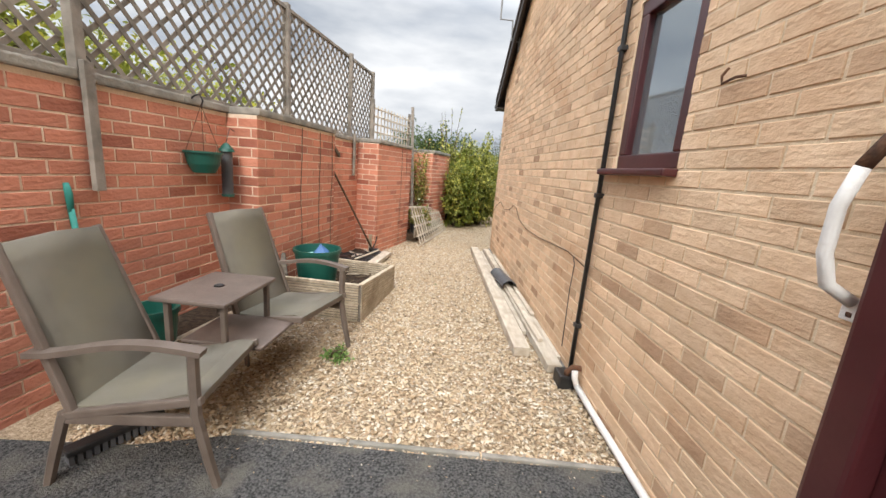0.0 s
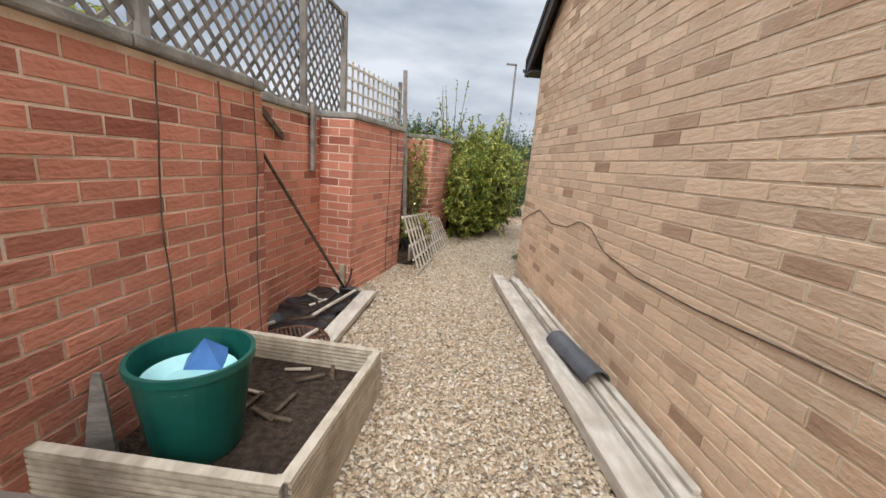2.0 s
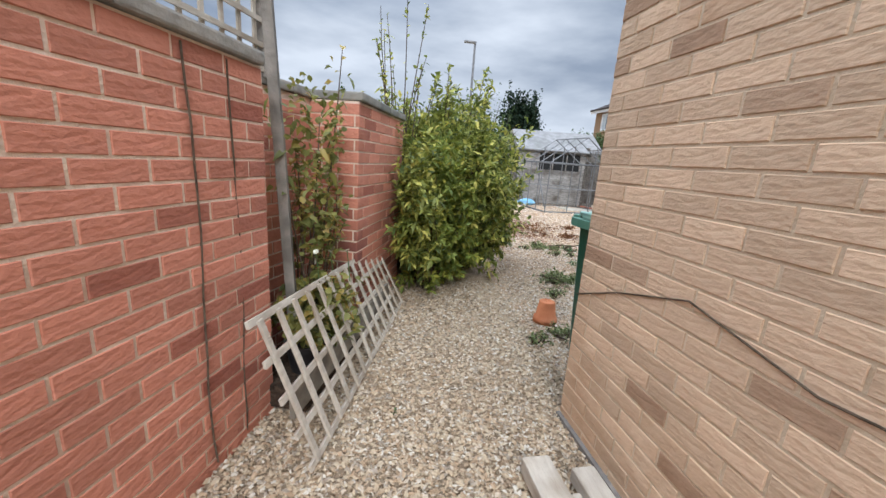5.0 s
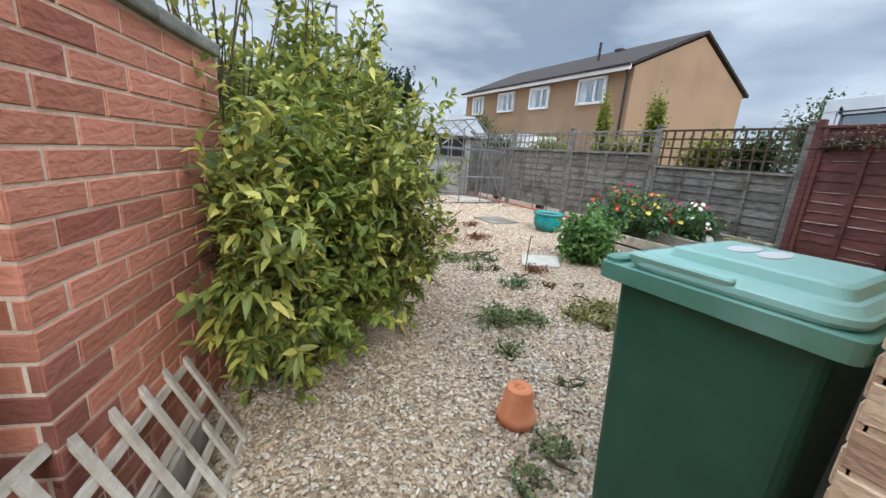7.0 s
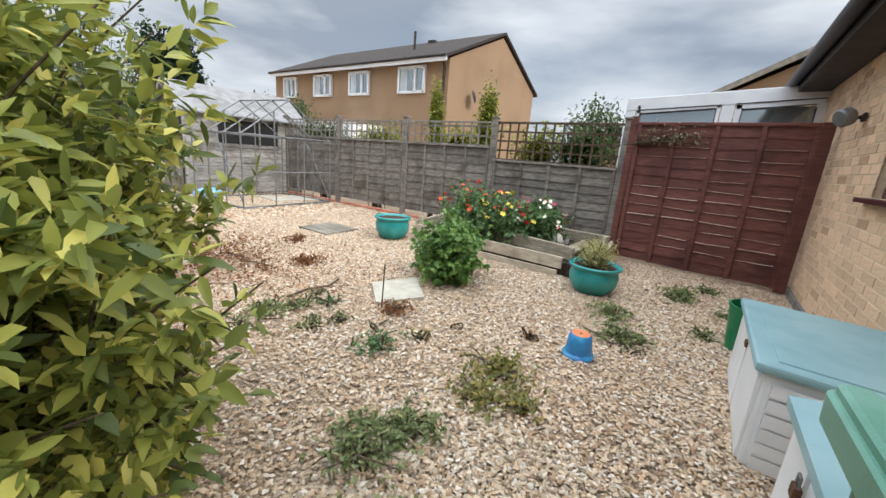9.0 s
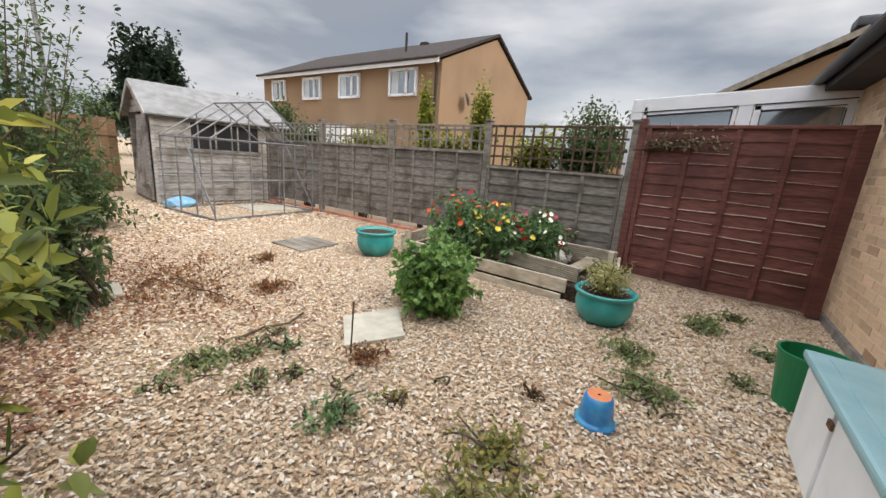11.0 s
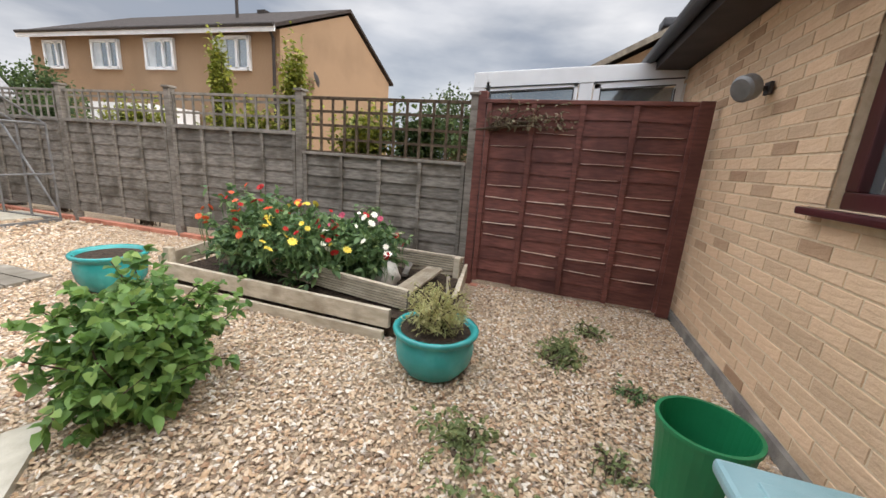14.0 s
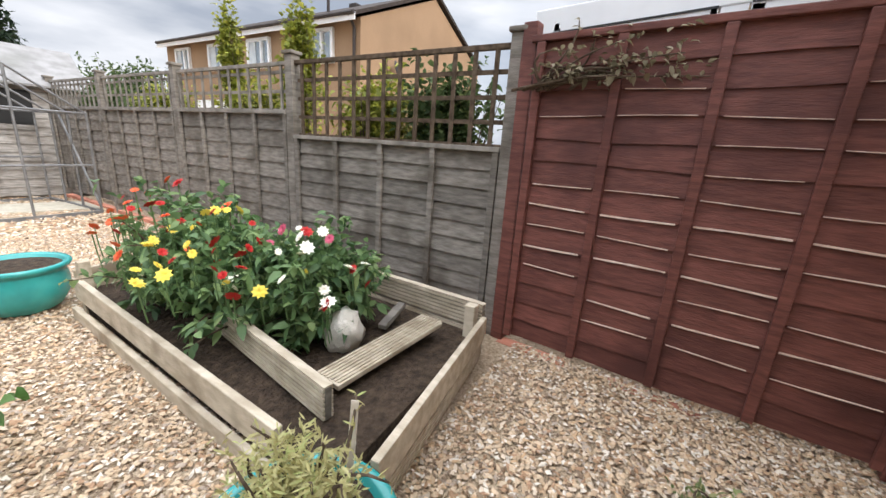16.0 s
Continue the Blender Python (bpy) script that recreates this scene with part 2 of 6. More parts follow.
M["limestone"] = material("white_rock", (0.58, 0.54, 0.46), (0.74, 0.70, 0.62), 9, 0.9, 0.8, 22, distance=0.03)
M["slate"] = material("grey_board", (0.20, 0.175, 0.14), (0.33, 0.295, 0.24), 8, 0.9, 0.4, 60, stain=(0.15, 0.13, 0.10))
M["tile"] = material("brown_roof_tile", (0.028, 0.021, 0.018), (0.055, 0.043, 0.037), 8, 0.95, 0.5, 30, rnd=0.15)
M["soffit"] = material("dark_soffit", (0.028, 0.022, 0.020), (0.042, 0.034, 0.03), 5, 0.6, 0.1, 60)
M["farbrick"] = material("far_buff_brick", (0.27, 0.175, 0.105), (0.35, 0.235, 0.145), 22, 0.95, 0.2, 40, stretch=(1, 1, 3), stain=(0.25, 0.165, 0.10), stain_scale=0.5)
M["boardbrown"] = material("brown_fence_board", (0.16, 0.095, 0.05), (0.26, 0.165, 0.095), 8, 0.9, 0.4, 40, rnd=0.2, stretch=(1, 1, 5), stain=(0.11, 0.07, 0.04))
M["bark"] = material("brown_bark", (0.06, 0.04, 0.025), (0.13, 0.095, 0.065), 20, 0.95, 0.6, 60)
M["bluebag"] = material("blue_plastic_bag", (0.16, 0.40, 0.62), (0.30, 0.55, 0.75), 9, 0.4, 0.5, 12)
M["darkblue"] = material("blue_plastic_tray", (0.05, 0.13, 0.34), (0.09, 0.20, 0.45), 9, 0.4, 0.3, 12)
M["paleteal"] = material("pale_turquoise_plastic", (0.32, 0.60, 0.58), (0.40, 0.68, 0.66), 6, 0.4, 0.1, 60)
M["tealpole"] = material("teal_painted_handle", (0.03, 0.23, 0.20), (0.05, 0.30, 0.26), 8, 0.5, 0.1, 60)
M["dry"] = leaf_material("dry_stems", (0.42, 0.38, 0.16), (0.56, 0.52, 0.26), (0.42, 0.48, 0.18), 0.8)
M["leaf"] = leaf_material("shrub_leaf", (0.08, 0.115, 0.03), (0.36, 0.38, 0.08), (0.68, 0.60, 0.15))
M["leaf_light"] = leaf_material("shrub_tip_leaf", (0.13, 0.18, 0.04), (0.28, 0.32, 0.06), (0.55, 0.50, 0.09))
M["leaf_currant"] = leaf_material("currant_leaf", (0.07, 0.15, 0.04), (0.18, 0.31, 0.075), (0.32, 0.45, 0.13))
M["leaf_dahlia"] = leaf_material("dahlia_leaf", (0.06, 0.12, 0.05), (0.16, 0.26, 0.10), (0.28, 0.38, 0.15))
M["leaf_rose"] = leaf_material("rose_leaf", (0.13, 0.15, 0.045), (0.28, 0.27, 0.07), (0.48, 0.34, 0.09))
M["leaf_far"] = leaf_material("distant_leaf", (0.04, 0.07, 0.025), (0.085, 0.13, 0.045), (0.15, 0.19, 0.06), 0.7)
M["leaf_conifer"] = leaf_material("conifer_leaf", (0.010, 0.022, 0.012), (0.022, 0.042, 0.020), (0.035, 0.06, 0.025), 0.7)
M["leaf_hop"] = leaf_material("golden_leaf", (0.14, 0.17, 0.03), (0.30, 0.32, 0.05), (0.45, 0.43, 0.07))
M["leaf_withered"] = leaf_material("withered_leaf", (0.13, 0.11, 0.06), (0.26, 0.22, 0.14), (0.42, 0.37, 0.26), 0.8)
M["weed"] = leaf_material("weed_leaf", (0.14, 0.18, 0.07), (0.24, 0.29, 0.12), (0.40, 0.38, 0.18), 0.7)
M["redweed"] = leaf_material("reddish_weed", (0.16, 0.06, 0.03), (0.28, 0.13, 0.06), (0.35, 0.22, 0.08), 0.8)
for key, c in (("p_red", (0.40, 0.016, 0.014)), ("p_orange", (0.72, 0.13, 0.045)), ("p_yellow", (0.72, 0.58, 0.09)), ("p_white", (0.82, 0.80, 0.68)), ("p_pink", (0.50, 0.09, 0.15))):
    M[key] = material(key + "_petal", c, tuple(min(1, v * 1.15) for v in c), 20, 0.6, 0)
glass = bpy.data.materials.new("window_glass")
glass.use_nodes = True
gb = glass.node_tree.nodes["Principled BSDF"]
gb.inputs["Base Color"].default_value, gb.inputs["Roughness"].default_value = (0.36, 0.40, 0.42, 1), 0.06
gb.inputs["Specular IOR Level"].default_value = 1.0
gb.inputs["Metallic"].default_value = 0.75
M["glass"] = glass
M["pane_dark"] = material("dark_interior", (0.012, 0.012, 0.012), (0.02, 0.02, 0.02), 3, 0.6, 0)
M["curtain"] = material("net_curtain", (0.42, 0.47, 0.50), (0.56, 0.60, 0.62), 3, 0.3, 0, spec=0.8)


# ---------- mesh helpers ----------
class Buf:
    """Collects vertices and faces of one mesh."""

    def __init__(self):
        self.v, self.f = [], []

    def add(self, verts, faces, m=None):
        k = len(self.v)
        self.v += [tuple(m @ Vector(p)) if m else tuple(p) for p in verts]
        self.f += [tuple(i + k for i in q) for q in faces]
        return self

    def box(self, c, s, m=None, bev=0.0):
        """A box with centre c and size s; bev chamfers its edges."""
        x, y, z = (d / 2 for d in s)
        if not bev:
            vs = [(c[0] + a * x, c[1] + b * y, c[2] + d * z) for d in (-1, 1) for b in (-1, 1) for a in (-1, 1)]
            return self.add(vs, [(0, 2, 3, 1), (4, 5, 7, 6), (0, 1, 5, 4), (2, 6, 7, 3), (0, 4, 6, 2), (1, 3, 7, 5)], m)
        b = bmesh.new()
        bmesh.ops.create_cube(b, size=1, matrix=Matrix.Translation(c) @ Matrix.Diagonal((*s, 1)))
        bmesh.ops.bevel(b, geom=b.edges[:], offset=min(bev, min(s) * 0.45), segments=2, affect="EDGES", profile=0.6)
        b.verts.index_update()
        self.add([v.co for v in b.verts], [[v.index for v in q.verts] for q in b.faces], m)
        b.free()
        return self

    def beam(self, p, q, w, h, bev=0.0, up=(0, 0, 1)):
        """A bar from p to q, w wide and h high."""
        p, q = Vector(p), Vector(q)
        d = q - p
        x = d.normalized()
        u = Vector(up)
        if abs(x.dot(u)) > 0.99:
            u = Vector((1, 0, 0))
        y = u.cross(x).normalized()
        z = x.cross(y)
        m = Matrix((x, y, z)).transposed().to_4x4()
        m.translation = (p + q) / 2
        return self.box((0, 0, 0), (d.length, w, h), m, bev)

    def tube(self, pts, r, n=8, m=None):
        """A round bar along points; r is a number or one for each point."""
        pts = [Vector(p) for p in pts]
        rs = r if isinstance(r, (list, tuple)) else [r] * len(pts)
        vs, fs = [], []
        for i, p in enumerate(pts):
            d = (pts[min(i + 1, len(pts) - 1)] - pts[max(i - 1, 0)]).normalized()
            a = d.orthogonal().normalized() if i == 0 else (a - d * a.dot(d)).normalized()
            b = d.cross(a)
            vs += [p + (a * math.cos(t) + b * math.sin(t)) * rs[i] for t in (2 * math.pi * k / n for k in range(n))]
        for i in range(len(pts) - 1):
            fs += [(i * n + k, i * n + (k + 1) % n, (i + 1) * n + (k + 1) % n, (i + 1) * n + k) for k in range(n)]
        fs += [tuple(range(n))[::-1], tuple(range((len(pts) - 1) * n, len(pts) * n))]
        return self.add(vs, fs, m)

    def lathe(self, prof, n=28, c=(0, 0, 0), m=None):
        """Turns a profile of (radius, height) about z."""
        vs = [(c[0] + r * math.cos(2 * math.pi * k / n), c[1] + r * math.sin(2 * math.pi * k / n), c[2] + z) for r, z in prof for k in range(n)]
        fs = [(i * n + k, i * n + (k + 1) % n, (i + 1) * n + (k + 1) % n, (i + 1) * n + k) for i in range(len(prof) - 1) for k in range(n)]
        return self.add(vs, fs, m)

    def prism(self, poly, h, axis="z", at=0.0):
        """A flat outline drawn out by h along an axis."""
        put = {"z": lambda a, b, c: (a, b, c), "x": lambda a, b, c: (c, a, b), "y": lambda a, b, c: (a, c, b)}[axis]
        n = len(poly)
        vs = [put(a, b, at) for a, b in poly] + [put(a, b, at + h) for a, b in poly]
        return self.add(vs, [tuple(range(n))[::-1], tuple(range(n, 2 * n))] + [(k, (k + 1) % n, n + (k + 1) % n, n + k) for k in range(n)])


def mesh(buf, mat, smooth=False):
    me = bpy.data.meshes.new("mesh")
    me.from_pydata(buf.v, [], buf.f)
    b = bmesh.new()
    b.from_mesh(me)
    bmesh.ops.recalc_face_normals(b, faces=b.faces)
    b.to_mesh(me)
    b.free()
    me.materials.append(mat)
    if smooth:
        me.polygons.foreach_set("use_smooth", [True] * len(me.polygons))
    return me


def part(name, buf, mat, parent=None, label="", smooth=False):
    ob = new(name, mesh(buf, mat, smooth))
    ob.parent = parent
    return tagged(ob, label)


def thing(name, label, category, at=(0, 0, 0), rz=0, group="", kind=""):
    ob = new(name)
    ob.empty_display_size = 0.1
    ob.matrix_basis = pose(*at, 0, 0, rz)
    return tagged(ob, label, category, group, kind)


def solid(name, buf, mat, label, category, at=(0, 0, 0), rz=0, group="", kind="", smooth=False):
    ob = new(name, mesh(buf, mat, smooth))
    ob.matrix_basis = pose(*at, 0, 0, rz)
    return tagged(ob, label, category, group, kind)


def raw(name, v, f, mat, parent=None):
    """A large mesh straight from arrays of vertices and of triangles."""
    me = bpy.data.meshes.new(name)
    me.vertices.add(len(v)), me.loops.add(f.size), me.polygons.add(len(f))
    me.vertices.foreach_set("co", np.asarray(v, np.float32).ravel())
    me.loops.foreach_set("vertex_index", np.asarray(f, np.int32).ravel())
    me.polygons.foreach_set("loop_start", np.arange(0, f.size, f.shape[1], dtype=np.int32))
    me.polygons.foreach_set("loop_total", np.full(len(f), f.shape[1], np.int32))
    me.update(calc_edges=True)
    me.materials.append(mat)
    ob = new(name, me)
    ob.parent = parent
    return ob


rng = np.random.default_rng(7)


def unit(a):
    return a / np.maximum(np.linalg.norm(a, axis=-1, keepdims=True), 1e-9)


def leaves(pos, way, length, width, droop=0.3):
    """Pointed, folded leaves at pos along way. Returns vertices and triangles."""
    n = len(pos)
    L = length * rng.uniform(0.6, 1.25, (n, 1))
    W = width * rng.uniform(0.7, 1.2, (n, 1))
    d = unit(way + rng.normal(0, 0.15, (n, 3)))
    s = unit(np.cross(d, unit(np.array([0, 0, 1.0]) + rng.normal(0, 0.45, (n, 3)))))
    u = np.cross(s, d)
    fall = np.array([0, 0, 1]) * L * droop * rng.uniform(0.3, 1.3, (n, 1))
    c1, c2, tip = pos + d * L * 0.30 - fall * 0.06, pos + d * L * 0.66 - fall * 0.4, pos + d * L - fall
    lift = u * W * 0.16
    v = np.stack([pos, c1, c2, tip, c1 + s * W * 0.48 + lift, c2 + s * W * 0.40 + lift, c1 - s * W * 0.48 + lift, c2 - s * W * 0.40 + lift], 1).reshape(-1, 3)
    k = np.arange(n)[:, None, None] * 8
    f = (np.array([[0, 4, 1], [1, 4, 5], [1, 5, 2], [2, 5, 3], [0, 1, 6], [1, 7, 6], [1, 2, 7], [2, 3, 7]])[None] + k).reshape(-1, 3)
    return v, f


def ground_z(x, y):
    """The ground rises gently from the passage towards the back garden."""
    t = np.clip((np.asarray(y, float) - 6.2) / 4.2, 0, 1) + np.clip((np.asarray(x, float) - 1.3) / 2.5, 0, 1) * np.clip((np.asarray(y, float) - 6.0) / 0.7, 0, 1)
    t = np.clip(t, 0, 1)
    return -0.085 + 0.185 * t * t * (3 - 2 * t)


# ---------- ground ----------
def ground_sheet():
    xs = np.concatenate([[-400, -60, -15], np.linspace(-4, 9, 40), [18, 60, 400]])
    ys = np.concatenate([[-400, -60, -12], np.linspace(-3, 20, 70), [30, 80, 400]])
    X, Y = np.meshgrid(xs, ys)
    Z = ground_z(X, Y) - 0.012
    n = len(xs)
    i, j = np.meshgrid(np.arange(n - 1), np.arange(len(ys) - 1))
    k = (j * n + i).ravel()
    ob = raw("ground", np.stack([X, Y, Z], -1).reshape(-1, 3), np.stack([k, k + 1, k + n + 1, k + n], -1), M["ground"])
    return tagged(ob, "pale buff gravel ground with sandy fines", "ground", kind="structure")


ground_sheet()
b = Buf().prism([(-3.2, -3), (1.05, -3), (1.05, 1.50), (-0.2, 1.56), (-0.9, 1.60), (-1.3, 1.50), (-3.2, 1.45)], 0.05, at=-0.125)
solid("pavement", b, M["asphalt"], "dark grey worn tarmac patio beside the gravel", "pavement", kind="structure")
b = Buf()
for x0, x1, y0, y1 in ((-0.92, -0.35, 1.625, 1.60), (-0.34, 0.3, 1.60, 1.565), (0.31, 0.98, 1.565, 1.525)):
    b.beam((x0, y0, -0.088), (x1, y1, -0.088), 0.028, 0.04, 0.006)
solid("edging", b, M["coping"], "thin grey concrete edging strip between tarmac and gravel", "edging", kind="structure")


def chips(n, where, name, lo=0.009, hi=0.019, mat="stone", label="angular pale buff and brown gravel chippings", category="gravel"):
    """Flat angular stone chips strewn over the ground."""
    p = where(n)
    n = len(p)
    z = ground_z(p[:, 0], p[:, 1]) + rng.uniform(-0.008, 0.006, n)
    c = np.concatenate([p, z[:, None]], 1)
    a, t = rng.uniform(0, 6.28, n), rng.normal(0, 0.35, (n, 2))
    s = rng.uniform(lo, hi, (n, 1))
    ex = unit(np.stack([np.cos(a), np.sin(a), t[:, 0]], 1))
    ez = unit(np.stack([-t[:, 0] * np.cos(a), t[:, 1], np.ones(n)], 1))
    ey = np.cross(ez, ex)
    ez = np.cross(ex, ey)
    ex, ey, ez = ex * s * rng.uniform(0.8, 1.6, (n, 1)), ey * s * rng.uniform(0.5, 1.0, (n, 1)), ez * s * rng.uniform(0.3, 0.6, (n, 1))
    v = np.stack([c - ex, c - ey * 0.9 + ex * 0.2, c + ex, c + ey, c + ez + ex * 0.35, c + ez - ex * 0.3 + ey * 0.2], 1).reshape(-1, 3)
    k = np.arange(n)[:, None, None] * 6
    f = (np.array([[0, 1, 5], [1, 4, 5], [1, 2, 4], [2, 3, 4], [3, 5, 4], [3, 0, 5]])[None] + k).reshape(-1, 3)
    return tagged(raw(name, v, f, M[mat]), label, category, kind="stuff")


def strip(n):
    y = rng.uniform(1.58, 8.6, n)
    lo, hi = np.interp(y, [1.5, 4.5, 5.6, 6.8, 8.6], [-1.75, -1.4, -0.95, -0.75, 0.2]), np.interp(y, [1.5, 6.7, 6.71, 8.6], [1.05, 1.05, 2.4, 2.4])
    return np.stack([lo + (hi - lo) * rng.uniform(0, 1, n), y], 1)


def garden(n):
    q = np.stack([rng.uniform(1.2, 6.4, n), 6.7 + (13.5 - 6.7) * rng.uniform(0, 1, n) ** 1.5], 1)
    return q[~((q[:, 0] > 5.0) & (q[:, 1] > 8.4) & (q[:, 1] < 10.85))]


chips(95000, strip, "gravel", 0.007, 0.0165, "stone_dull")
chips(150000, garden, "gravel", 0.007, 0.016)
chips(2600, lambda n: np.stack([rng.uniform(-1.6, 1.0, n), 1.60 - rng.exponential(0.09, n)], 1), "gravel", 0.006, 0.012)
chips(9000, lambda n: np.stack([rng.uniform(1.5, 6.4, n), rng.uniform(13.2, 17, n)], 1), "gravel", 0.02, 0.03)


def litter(n):
    q = np.stack([1.5 + rng.exponential(0.75, n), rng.uniform(9.9, 14.0, n)], 1)
    return q[(q[:, 0] < 4.2) & (np.sin(q[:, 0] * 3.1 + 1) * np.sin(q[:, 1] * 2.3) > -0.45)]


chips(9000, litter, "leaf_litter", 0.010, 0.022, "litter", "dead reddish-brown leaf litter strewn on the gravel", "leaf litter")


# ---------- brickwork ----------
BL, BH, J = 0.215, 0.065, 0.0105


def brick_mesh(mat):
    b = Buf()
    x, z, y = BL / 2, BH / 2, 0.004
    c = 0.0025
    vs = [(-x, -y, -z), (x, -y, -z), (x, -y, z), (-x, -y, z), (-x, y - c, -z), (x, y - c, -z), (x, y - c, z), (-x, y - c, z),
          (-x + c, y, -z + c), (x - c, y, -z + c), (x - c, y, z - c), (-x + c, y, z - c)]
    fs = [(4, 5, 9, 8), (5, 6, 10, 9), (6, 7, 11, 10), (7, 4, 8, 11), (8, 9, 10, 11), (0, 1, 5, 4), (1, 2, 6, 5), (2, 3, 7, 6), (3, 0, 4, 7)]
    return mesh(b.add(vs, fs), mat)


def brick_face(wall, p0, p1, z0, top, mat, holes=(), near=None, budget=300, shift=0.0):
    """Lays stretcher courses on the wall's face from p0 to p1 (the face looks to the right of that way), as parts of wall."""
    p0, p1 = Vector((*p0, 0)), Vector((*p1, 0))
    d = p1 - p0
    length, ang = d.length, math.atan2(d.y, d.x)
    m = Matrix.Translation(p0) @ Matrix.Rotation(ang, 4, "Z") @ Matrix.Scale(-1, 4, (0, 1, 0))
    turn = Matrix.Translation(p0) @ Matrix.Rotation(ang, 4, "Z")
    one, rest, made, zc, row = brick_mesh(mat), Buf(), 0, z0, 0
    while True:
        za, zb = zc, zc + BH
        if not callable(top) and zb > top + 0.02:
            break
        if callable(top) and za > 7:
            break
        u = -((row % 2) * (BL + J) / 2) - shift
        while u < length:
            ua, ub = max(u, 0.0), min(u + BL, length)
            u += BL + J
            if callable(top):
                lim = [ua + (ub - ua) * k / 8 for k in range(9) if top(ua + (ub - ua) * k / 8) >= zb]
                if len(lim) < 3:
                    continue
                ua, ub = lim[0], lim[-1]
            spans = [(ua, ub)]
            for h0, h1, hz0, hz1 in holes:
                if zb > hz0 and za < hz1:
                    spans = [s for a, e in spans for s in ((a, min(e, h0)), (max(a, h1), e)) if s[1] - s[0] > 0.015]
            for a, e in spans:
                if e - a < 0.015:
                    continue
                proud = random.uniform(-0.0015, 0.0015)
                if near and made < budget and abs(e - a - BL) < 1e-4 and near[0] < a < near[1] and near[2] < za < near[3]:
                    ob = new("brick", one)
                    ob.parent = wall
                    ob.matrix_basis = turn @ Matrix.Translation(((a + e) / 2, -proud, (za + zb) / 2)) @ Matrix.Rotation(math.pi, 4, "Z")
                    made += 1
                else:
                    c, y, k = 0.0025, 0.004 + proud, 0.012
                    vs = [(a, -k, za), (e, -k, za), (e, -k, zb), (a, -k, zb), (a, y - c, za), (e, y - c, za), (e, y - c, zb), (a, y - c, zb),
                          (a + c, y, za + c), (e - c, y, za + c), (e - c, y, zb - c), (a + c, y, zb - c)]
                    rest.add(vs, [(4, 5, 9, 8), (5, 6, 10, 9), (6, 7, 11, 10), (7, 4, 8, 11), (8, 9, 10, 11), (0, 1, 5, 4), (1, 2, 6, 5), (2, 3, 7, 6), (3, 0, 4, 7)], m)
        zc += BH + J
        row += 1
    if rest.v:
        me = bpy.data.meshes.new("bricks")
        me.from_pydata(rest.v, [], rest.f)
        me.flip_normals()
        me.materials.append(mat)
        ob = new("brickwork", me)
        ob.parent = wall
        tagged(ob, kind="stuff")


# house: gable wall along the passage, garden wall at its back
HX, HY = 1.02, 6.655
WIN1, DOOR1 = (1.64, 2.225, 1.345, 2.215), (-0.1, 0.80, -0.1, 2.05)
WIN2 = (3.45, 4.80, 1.22, 2.22)


def gable(y):
    return 2.62 + 0.66 * (6.67 - y) if y > 1.3 else 2.62 + 0.66 * (6.67 - 1.3) - 0.66 * (1.3 - y)


def pierced(lo, hi, holes, low, top):
    """Outlines of the pieces of a wall left round its openings."""
    cuts = sorted({lo, hi, *(h[0] for h in holes), *(h[1] for h in holes)})
    out = []
    for a, e in zip(cuts, cuts[1:]):
        inside = [h for h in holes if h[0] <= a and h[1] >= e]
        segs = [(low, None)] if not inside else [(low, inside[0][2]), (inside[0][3], None)]
        for z0, z1 in segs:
            if z1 is None:
                out.append([(a, z0), (e, z0), (e, top(e))] + ([(1.3, top(1.3))] if a < 1.3 < e else []) + [(a, top(a))])
            elif z1 - z0 > 0.01:
                out.append([(a, z0), (e, z0), (e, z1), (a, z1)])
    return out


b = Buf()
for poly in pierced(-4.0, HY - 0.008, [DOOR1, WIN1], -0.2, gable):
    b.prism(poly, 0.24, "x", HX)
wall_house_side = solid("wall_house_side", b, M["mortar_buff"], "buff brick gable wall of the bungalow", "wall", kind="structure")
b = Buf()
for poly in pierced(HX + 0.246, 7.6, [WIN2], -0.2, lambda x: 2.55):
    b.prism(poly, -0.24, "y", HY)
wall_house_back = solid("wall_house_back", b, M["mortar_buff"], "buff brick back wall of the bungalow facing the garden", "wall", kind="structure")
b = Buf().box((4.3, -4.1, 1.4), (6.6, 0.2, 3.2)).box((7.5, 1.3, 1.4), (0.2, 10.4, 3.2))
solid("wall_house_rest", b, M["mortar_buff"], "plain far walls closing the bungalow", "wall", kind="structure")
b = Buf().box((HX, 3.7, -0.13), (0.05, 5.9, 0.14)).box((4.3, HY + 0.006, 0.09), (6.5, 0.05, 0.16))
solid("plinth", b, M["plinth"], "grey rendered plinth along the bungalow's foot", "plinth", kind="structure")

# roof, verge, eaves and gutter
b = Buf()
for y0, z0, y1, z1 in ((6.97, 2.46, 1.3, 6.28), (1.3, 6.28, -4.6, 2.46)):
    b.add([(0.90, y0, z0), (8.2, y0, z0), (8.2, y1, z1), (0.90, y1, z1), (0.90, y0, z0 + 0.09), (8.2, y0, z0 + 0.09), (8.2, y1, z1 + 0.09), (0.90, y1, z1 + 0.09)],
          [(0, 1, 2, 3), (4, 5, 6, 7), (0, 1, 5, 4), (1, 2, 6, 5), (2, 3, 7, 6), (3, 0, 4, 7)])
roof = thing("roof", "brown tiled bungalow roof with dark fascia and gutter", "roof", kind="structure")
part("tiles", b, M["tile"], roof)
b = Buf().beam((0.93, 6.97, 2.40), (0.93, 1.3, 6.22), 0.035, 0.16).beam((0.93, 1.3, 6.22), (0.93, -4.6, 2.40), 0.035, 0.16)
b.box((4.55, 6.945, 2.43), (7.3, 0.03, 0.17)).box((4.55, 6.80, 2.355), (7.3, 0.26, 0.02))
